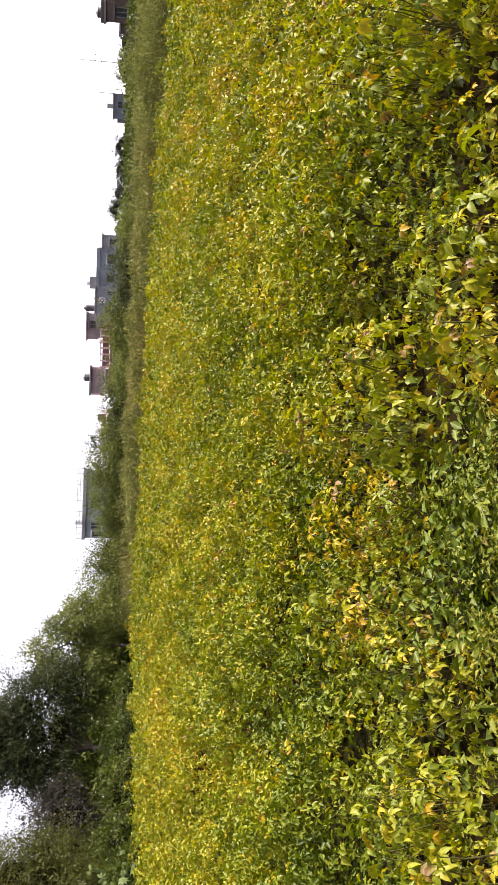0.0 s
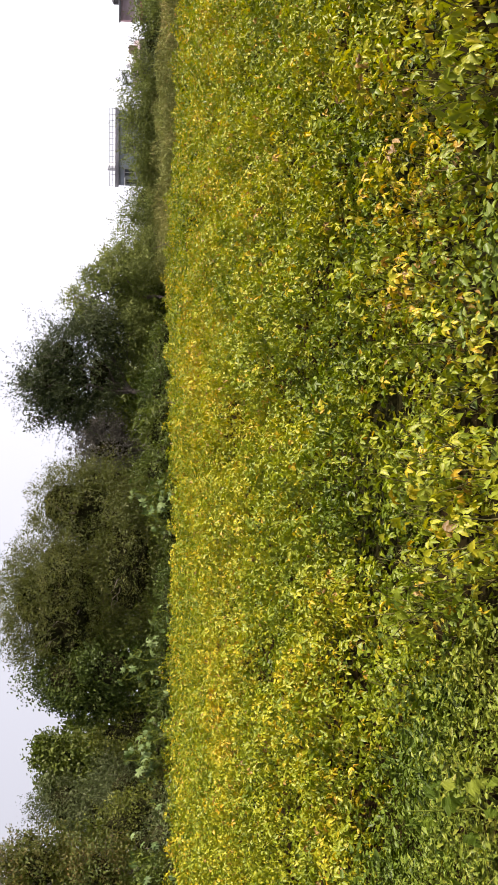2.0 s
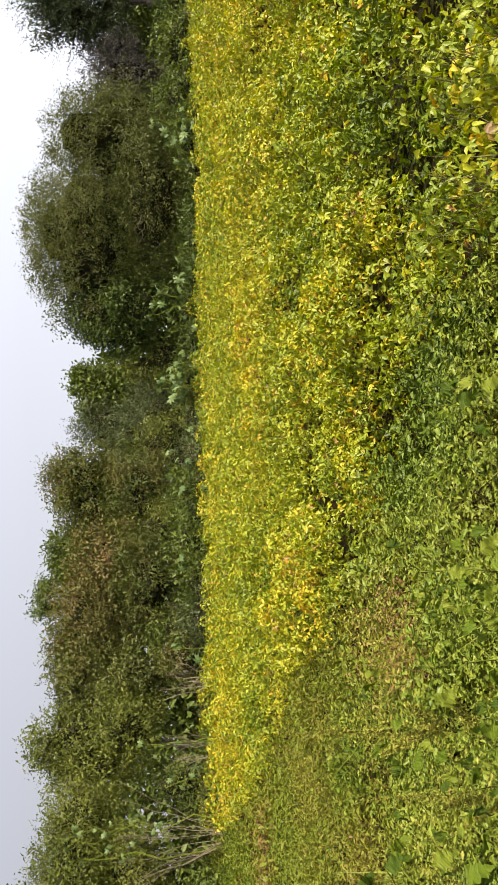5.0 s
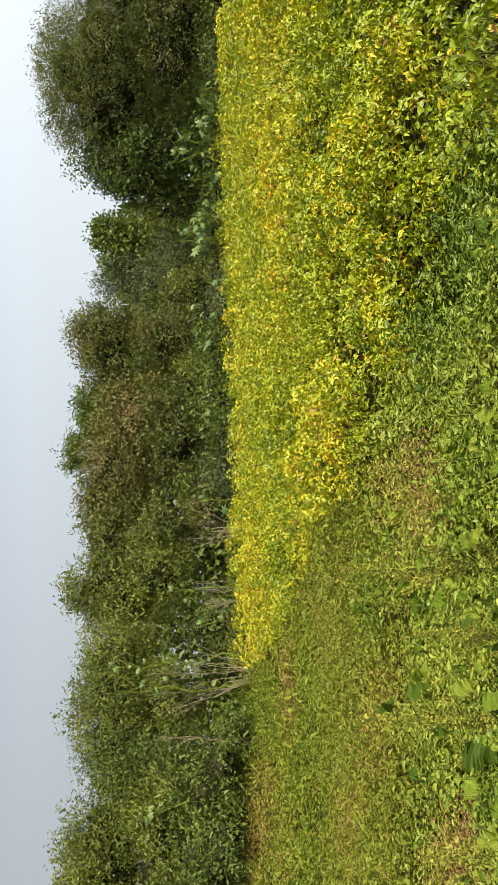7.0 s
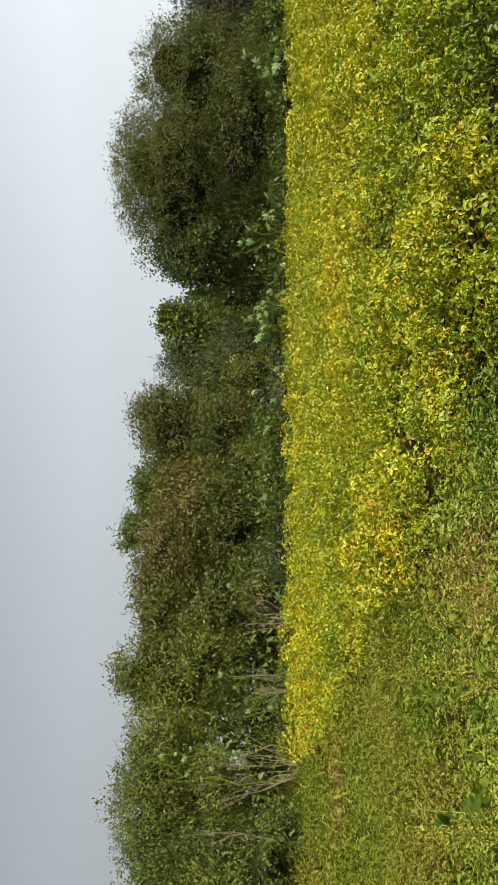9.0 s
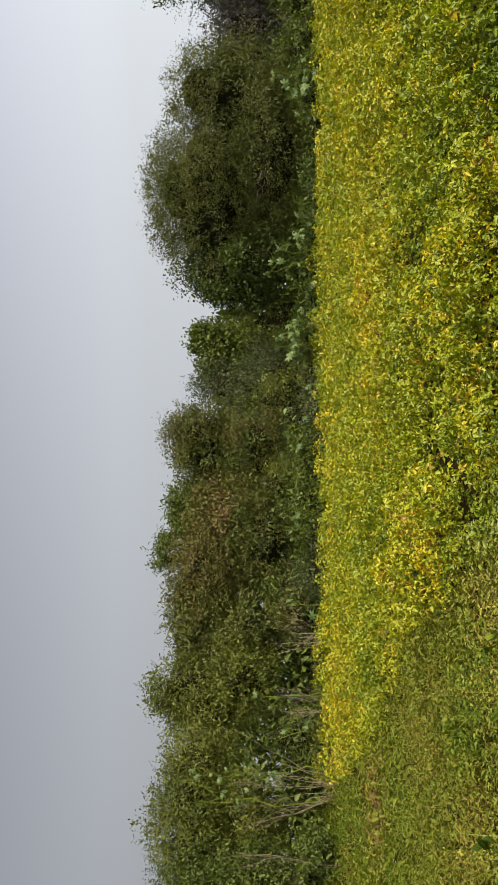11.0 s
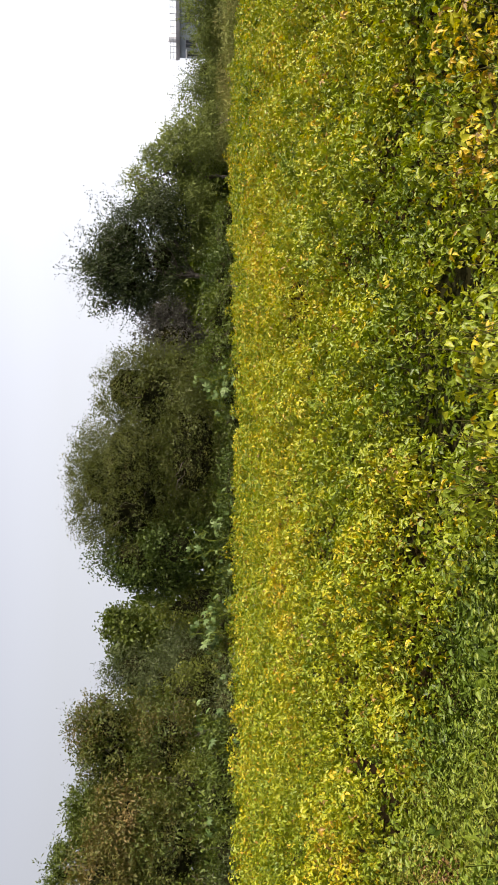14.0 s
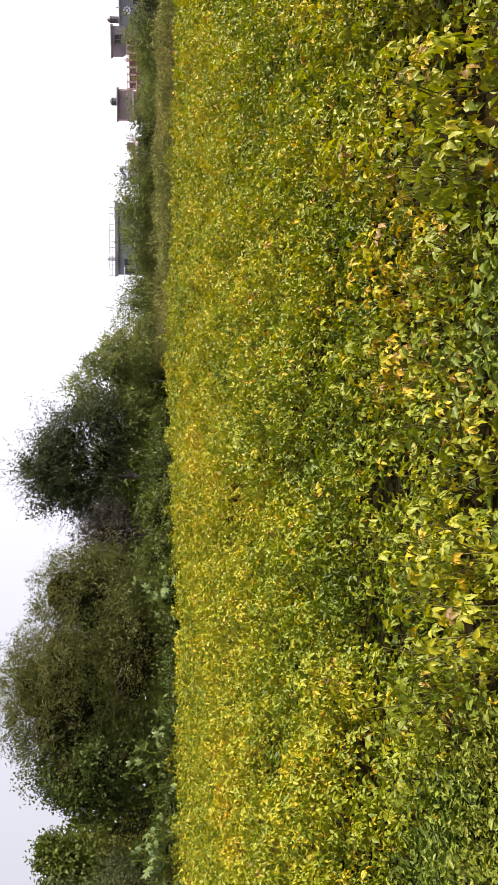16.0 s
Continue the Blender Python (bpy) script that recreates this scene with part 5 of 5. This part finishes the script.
def drum(name, mat, parent, x, y, z0, z1, r, label=""):
    """A ribbed upright tank with a domed lid."""
    x = -x
    bm = bmesh.new()
    rings = []
    prof = [(z0, r * 0.96)] + [(z0 + (z1 - z0) * f, r * (1.0 if k % 2 else 0.95)) for k, f in enumerate((0.1, 0.25, 0.3, 0.5, 0.55, 0.75))] + [(z0 + (z1 - z0) * 0.88, r * 0.7), (z1, r * 0.3)]
    for z, q in prof:
        rings.append([bm.verts.new((x + q * math.cos(k * math.pi / 7), y + q * math.sin(k * math.pi / 7), z)) for k in range(14)])
    for a, b in zip(rings, rings[1:]):
        for k in range(14):
            bm.faces.new((a[k], a[(k + 1) % 14], b[(k + 1) % 14], b[k]))
    bm.faces.new(rings[-1])
    return part(name, bm, mat, parent, label)


def window(parent, x0, x1, y, z0, z1, shade=None):
    """A framed window with a pane, sill and, where given, a sunshade slab."""
    frame_bm = bmesh.new()
    t = 0.07
    for d in ((x0, x1, z1 - t, z1), (x0, x1, z0, z0 + t), (x0, x0 + t, z0 + t, z1 - t), (x1 - t, x1, z0 + t, z1 - t), ((x0 + x1) / 2 - t / 2, (x0 + x1) / 2 + t / 2, z0 + t, z1 - t)):
        block(frame_bm, -d[1], -d[0], y - 0.06, y + 0.04, d[2], d[3], 0)
    w = part("window", frame_bm, CONCRETE, parent)
    solid("pane", GLASS, w, x0 + t, x1 - t, y - 0.02, y + 0.02, z0 + t, z1 - t, bevel=0)
    solid("sill", CONCRETE, w, x0 - 0.1, x1 + 0.1, y - 0.14, y - 0.061, z0 - 0.09, z0 - 0.003, bevel=0.01)
    if shade:
        solid("sunshade", shade, w, x0 - 0.15, x1 + 0.15, y - 0.55, y - 0.003, z1 + 0.06, z1 + 0.16, bevel=0.01)


def railing(parent, x0, x1, y, z0, z1, mat, posts):
    """Roof railing: posts and two rails."""
    for k in range(posts):
        x = x0 + (x1 - x0) * k / (posts - 1)
        solid("post", mat, parent, x - 0.035, x + 0.035, y - 0.035, y + 0.035, z0, z1, bevel=0.01)
    for f in (0.45, 0.93):
        z = z0 + (z1 - z0) * f
        solid("rail", mat, parent, x0, x1, y - 0.025, y + 0.025, z - 0.025, z + 0.025, bevel=0)


def house(label, heading, dist):
    thing = new("house")
    p = spot(heading, dist)
    thing.matrix_basis = pose(p.x, p.y, 0, 0, 0, heading)
    return tagged(thing, label, "house", "houses of the village")


def storey(parent, mat, x0, x1, z1, depth, y=0.0, slab=CONCRETE, z0=-0.05):
    """Walls up to z1 with an overhanging roof slab on top."""
    solid("wall", mat, parent, x0, x1, y, y + depth, z0, z1 - 0.2)
    solid("roof", slab, parent, x0 - 0.25, x1 + 0.25, y - 0.3, y + depth + 0.2, z1 - 0.197, z1, bevel=0.02)


# grey house with a white roof railing
h = house("grey flat-roofed house with a white roof railing", -27.2, 110)
storey(h, BLUE_GREY, -4.3, 4.3, 5.3, 9)
solid("fascia", CONCRETE, h, -4.5, 4.5, -0.36, -0.303, 4.85, 5.25, bevel=0.01)
railing(h, -4.4, 4.4, -0.15, 5.3, 6.0, STEEL, 14)
window(h, 2.3, 3.2, 0, 2.9, 4.2)
window(h, 3.5, 4.1, 0, 2.6, 4.0, WHITE)
window(h, -0.6, 0.6, 0, 3.0, 4.3)
window(h, -3.4, -2.2, 0, 3.0, 4.3)
drum("tank", WHITE, h, 2.2, 1.2, 5.3, 6.45, 0.5, "white water tank")

# mauve house with a stair tower and a maroon roof parapet
h = house("mauve house with maroon parapet, pink posts and a stair tower", -36.6, 130)
solid("wall", MAUVE, h, -5.6, 5.2, 0, 9, -0.05, 2.3)
solid("roof", MAROON, h, -5.8, 5.4, -0.4, 9.3, 2.303, 2.7, bevel=0.02)
for k in range(8):
    x = -5.5 + k * 0.92
    solid("post", PINK, h, x - 0.12, x + 0.12, -0.28, -0.04, 2.703, 4.0, bevel=0.01)
for k in range(7):
    x = -5.5 + k * 0.92
    solid("panel", MAROON, h, x + 0.123, x + 0.797, -0.2, -0.1, 2.75, 3.75, bevel=0.01)
solid("cap", PINK, h, -5.7, 1.1, -0.33, 0.02, 4.003, 4.12, bevel=0.01)
solid("stair_tower", MAUVE, h, 1.2, 5.0, 0.4, 4.5, 2.703, 5.3)
solid("tower_roof", CONCRETE, h, 0.8, 5.3, -0.2, 5.0, 5.303, 5.55, bevel=0.02)
solid("ledge", WHITE, h, 1.0, 5.3, -0.1, 0.397, 3.2, 3.35, bevel=0.01)
for x in (1.1, 5.05):
    solid("column", PINK, h, x - 0.11, x + 0.11, -0.05, 0.17, 3.353, 5.3, bevel=0.01)
drum("tank", TANK, h, 2.7, 2.0, 5.553, 6.5, 0.55, "black water tank")
window(h, -2.6, -1.4, 0, 0.9, 2.0)
window(h, 1.0, 2.2, 0, 0.9, 2.0)
drum("tank", WHITE, h, -2.9, 1.0, 2.703, 4.6, 0.45, "white water tank")

# grey two-part house with a round grille
h = house("unpainted grey house of two blocks with a round patterned grille", -39.7, 140)
storey(h, CONCRETE, 0.2, 4.3, 6.6, 8, -0.5)
storey(h, BLUE_GREY, -4.0, 0.197, 5.4, 8)
drum("tank", TANK, h, -0.6, 2, 5.4, 7.1, 0.5, "black water tank")
for z in (3.4, 5.0):
    window(h, 1.3, 2.6, -0.5, z, z + 1.0, CONCRETE)
grille = bmesh.new()
for k in range(8):
    a = k * math.pi / 4
    block(grille, 1.9 + 0.45 * math.cos(a) - 0.12, 1.9 + 0.45 * math.cos(a) + 0.12, -0.12, -0.003, 4.2 + 0.45 * math.sin(a) - 0.12, 4.2 + 0.45 * math.sin(a) + 0.12, 0.02)
block(grille, 1.75, 2.05, -0.12, -0.003, 4.05, 4.35, 0.02)
part("grille", grille, WHITE, h, "white patterned grille")
window(h, -3.4, -2.7, 0, 2.2, 3.4)

# blue-grey house
h = house("blue-grey plastered house with sunshades over its windows", -42.9, 150)
storey(h, BLUE_GREY, -2.2, 4.6, 5.1, 9)
storey(h, CONCRETE, -4.6, -2.203, 4.75, 7, 0.6)
solid("parapet", BLUE_GREY, h, -2.3, 4.7, -0.25, -0.1, 5.103, 5.5, bevel=0.02)
solid("stair_box", CONCRETE, h, 2.5, 4.5, 1.0, 4.0, 5.103, 6.6)
drum("tank", WHITE, h, 3.5, 2.0, 6.603, 7.2, 0.45, "white water tank")
window(h, -1.4, 0.2, 0, 2.4, 3.7, WHITE)
window(h, 2.0, 3.2, 0, 2.4, 3.7, CONCRETE)
window(h, -4.0, -3.0, 0.6, 2.2, 3.4, WHITE)

# small far house with chimney
h = house("small pale house with a chimney block", -52.35, 180)
storey(h, BLUE_GREY, -2.3, 2.2, 3.9, 6)
solid("chimney", CONCRETE, h, -0.5, 0.4, 1.0, 2.0, 3.903, 5.0)
solid("lean_to", CONCRETE, h, 2.203, 2.9, 0.5, 5.0, -0.05, 3.0)
window(h, -1.0, 0.2, 0, 2.0, 3.0)

# dark brick house
h = house("dark brick house with a flat ledge and rooftop clutter", -58.6, 95)
storey(h, BRICK, -4.0, 2.6, 3.9, 8)
storey(h, BRICK, 2.603, 3.6, 2.4, 6, 0.3)
drum("tank", TANK, h, 1.9, 1.5, 3.903, 4.7, 0.5, "black water tank")
solid("parapet", BRICK, h, -4.1, 2.75, -0.25, -0.1, 3.903, 4.2, bevel=0.02)
window(h, -1.0, 0.2, 0, 1.6, 2.8, CONCRETE)
window(h, 1.2, 2.1, 0, 1.6, 2.8, CONCRETE)

# low house with a sloping sheet roof
h = house("low brick house with a sloping roof and a small tank", -32.2, 125)
solid("wall", BRICK, h, -2.8, 2.3, 0, 7, -0.05, 2.6)
bm = bmesh.new()
pts = [(-3.0, -0.4, 2.603), (2.6, -0.4, 2.603), (2.6, 7.4, 2.603), (-3.0, 7.4, 2.603), (-3.0, 3.4, 3.5), (2.6, 3.4, 3.5)]
vs = [bm.verts.new(q) for q in pts]
for f in ((0, 1, 5, 4), (2, 3, 4, 5), (0, 4, 3), (1, 2, 5), (0, 3, 2, 1)):
    bm.faces.new([vs[i] for i in f])
part("roof", bm, MAUVE, h)
solid("stair_box", BRICK, h, -2.0, -0.9, 1.2, 3.0, 2.7, 4.1)
drum("tank", WHITE, h, 0.4, 2.0, 3.0, 4.6, 0.4, "white water tank")
window(h, -0.6, 0.5, 0, 1.2, 2.3)

# wireless mast with cross-arms
mast = new("aerial_mast")
p = spot(-54.83, 140)
mast.matrix_basis = pose(p.x, p.y, 0, 0, 0, -54.83)
tagged(mast, "thin steel aerial mast with cross-arms", "mast")
verts, faces = tube([[((0, 0, 0), 0.09), ((0.05, 0, 4.0), 0.07), ((0, 0, 8.9), 0.04)]], 6)
link_mesh("pole", verts, faces, STEEL, mast)
for z, x0, x1 in ((7.9, -0.2, 1.5), (6.1, -0.1, 1.5), (7.0, -1.8, 0.1), (5.2, -0.3, 0.5)):
    verts, faces = tube([[((x0, 0, z), 0.035), ((x1, 0, z), 0.035)], [((x1 * 0.6 + x0 * 0.4, 0, z - 0.35), 0.025), ((x1 * 0.6 + x0 * 0.4, 0, z + 0.35), 0.025)]], 5)
    link_mesh("cross_arm", verts, faces, STEEL, mast)
pole = new("wooden_pole")
p = spot(-53.09, 176)
pole.location = p
tagged(pole, "thin leaning pole beside a house", "pole")
verts, faces = tube([[((0, 0, 0), 0.09), ((0.0, 0, 6.4), 0.06)]], 6)
link_mesh("shaft", verts, faces, BARK, pole)

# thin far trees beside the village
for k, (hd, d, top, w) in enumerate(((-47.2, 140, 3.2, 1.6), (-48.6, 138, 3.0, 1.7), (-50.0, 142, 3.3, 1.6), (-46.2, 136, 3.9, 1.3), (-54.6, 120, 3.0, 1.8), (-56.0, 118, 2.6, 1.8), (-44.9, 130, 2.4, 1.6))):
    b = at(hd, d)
    tree("far_tree", "tree near the village houses, with distance haze in its pale leaf colour", "tree", b, [(0, 0, top * 0.72, w, w, top * 0.3), (w * 0.8, 0, top * 0.6, w * 0.8, w * 0.8, top * 0.3), (-w * 0.7, 0.3, top * 0.55, w * 0.8, w, top * 0.3)],
         1500, 0.16, HAZED_LEAF, 500 + k, 0.1, 0.4, gap=0.14, group="trees near the village")
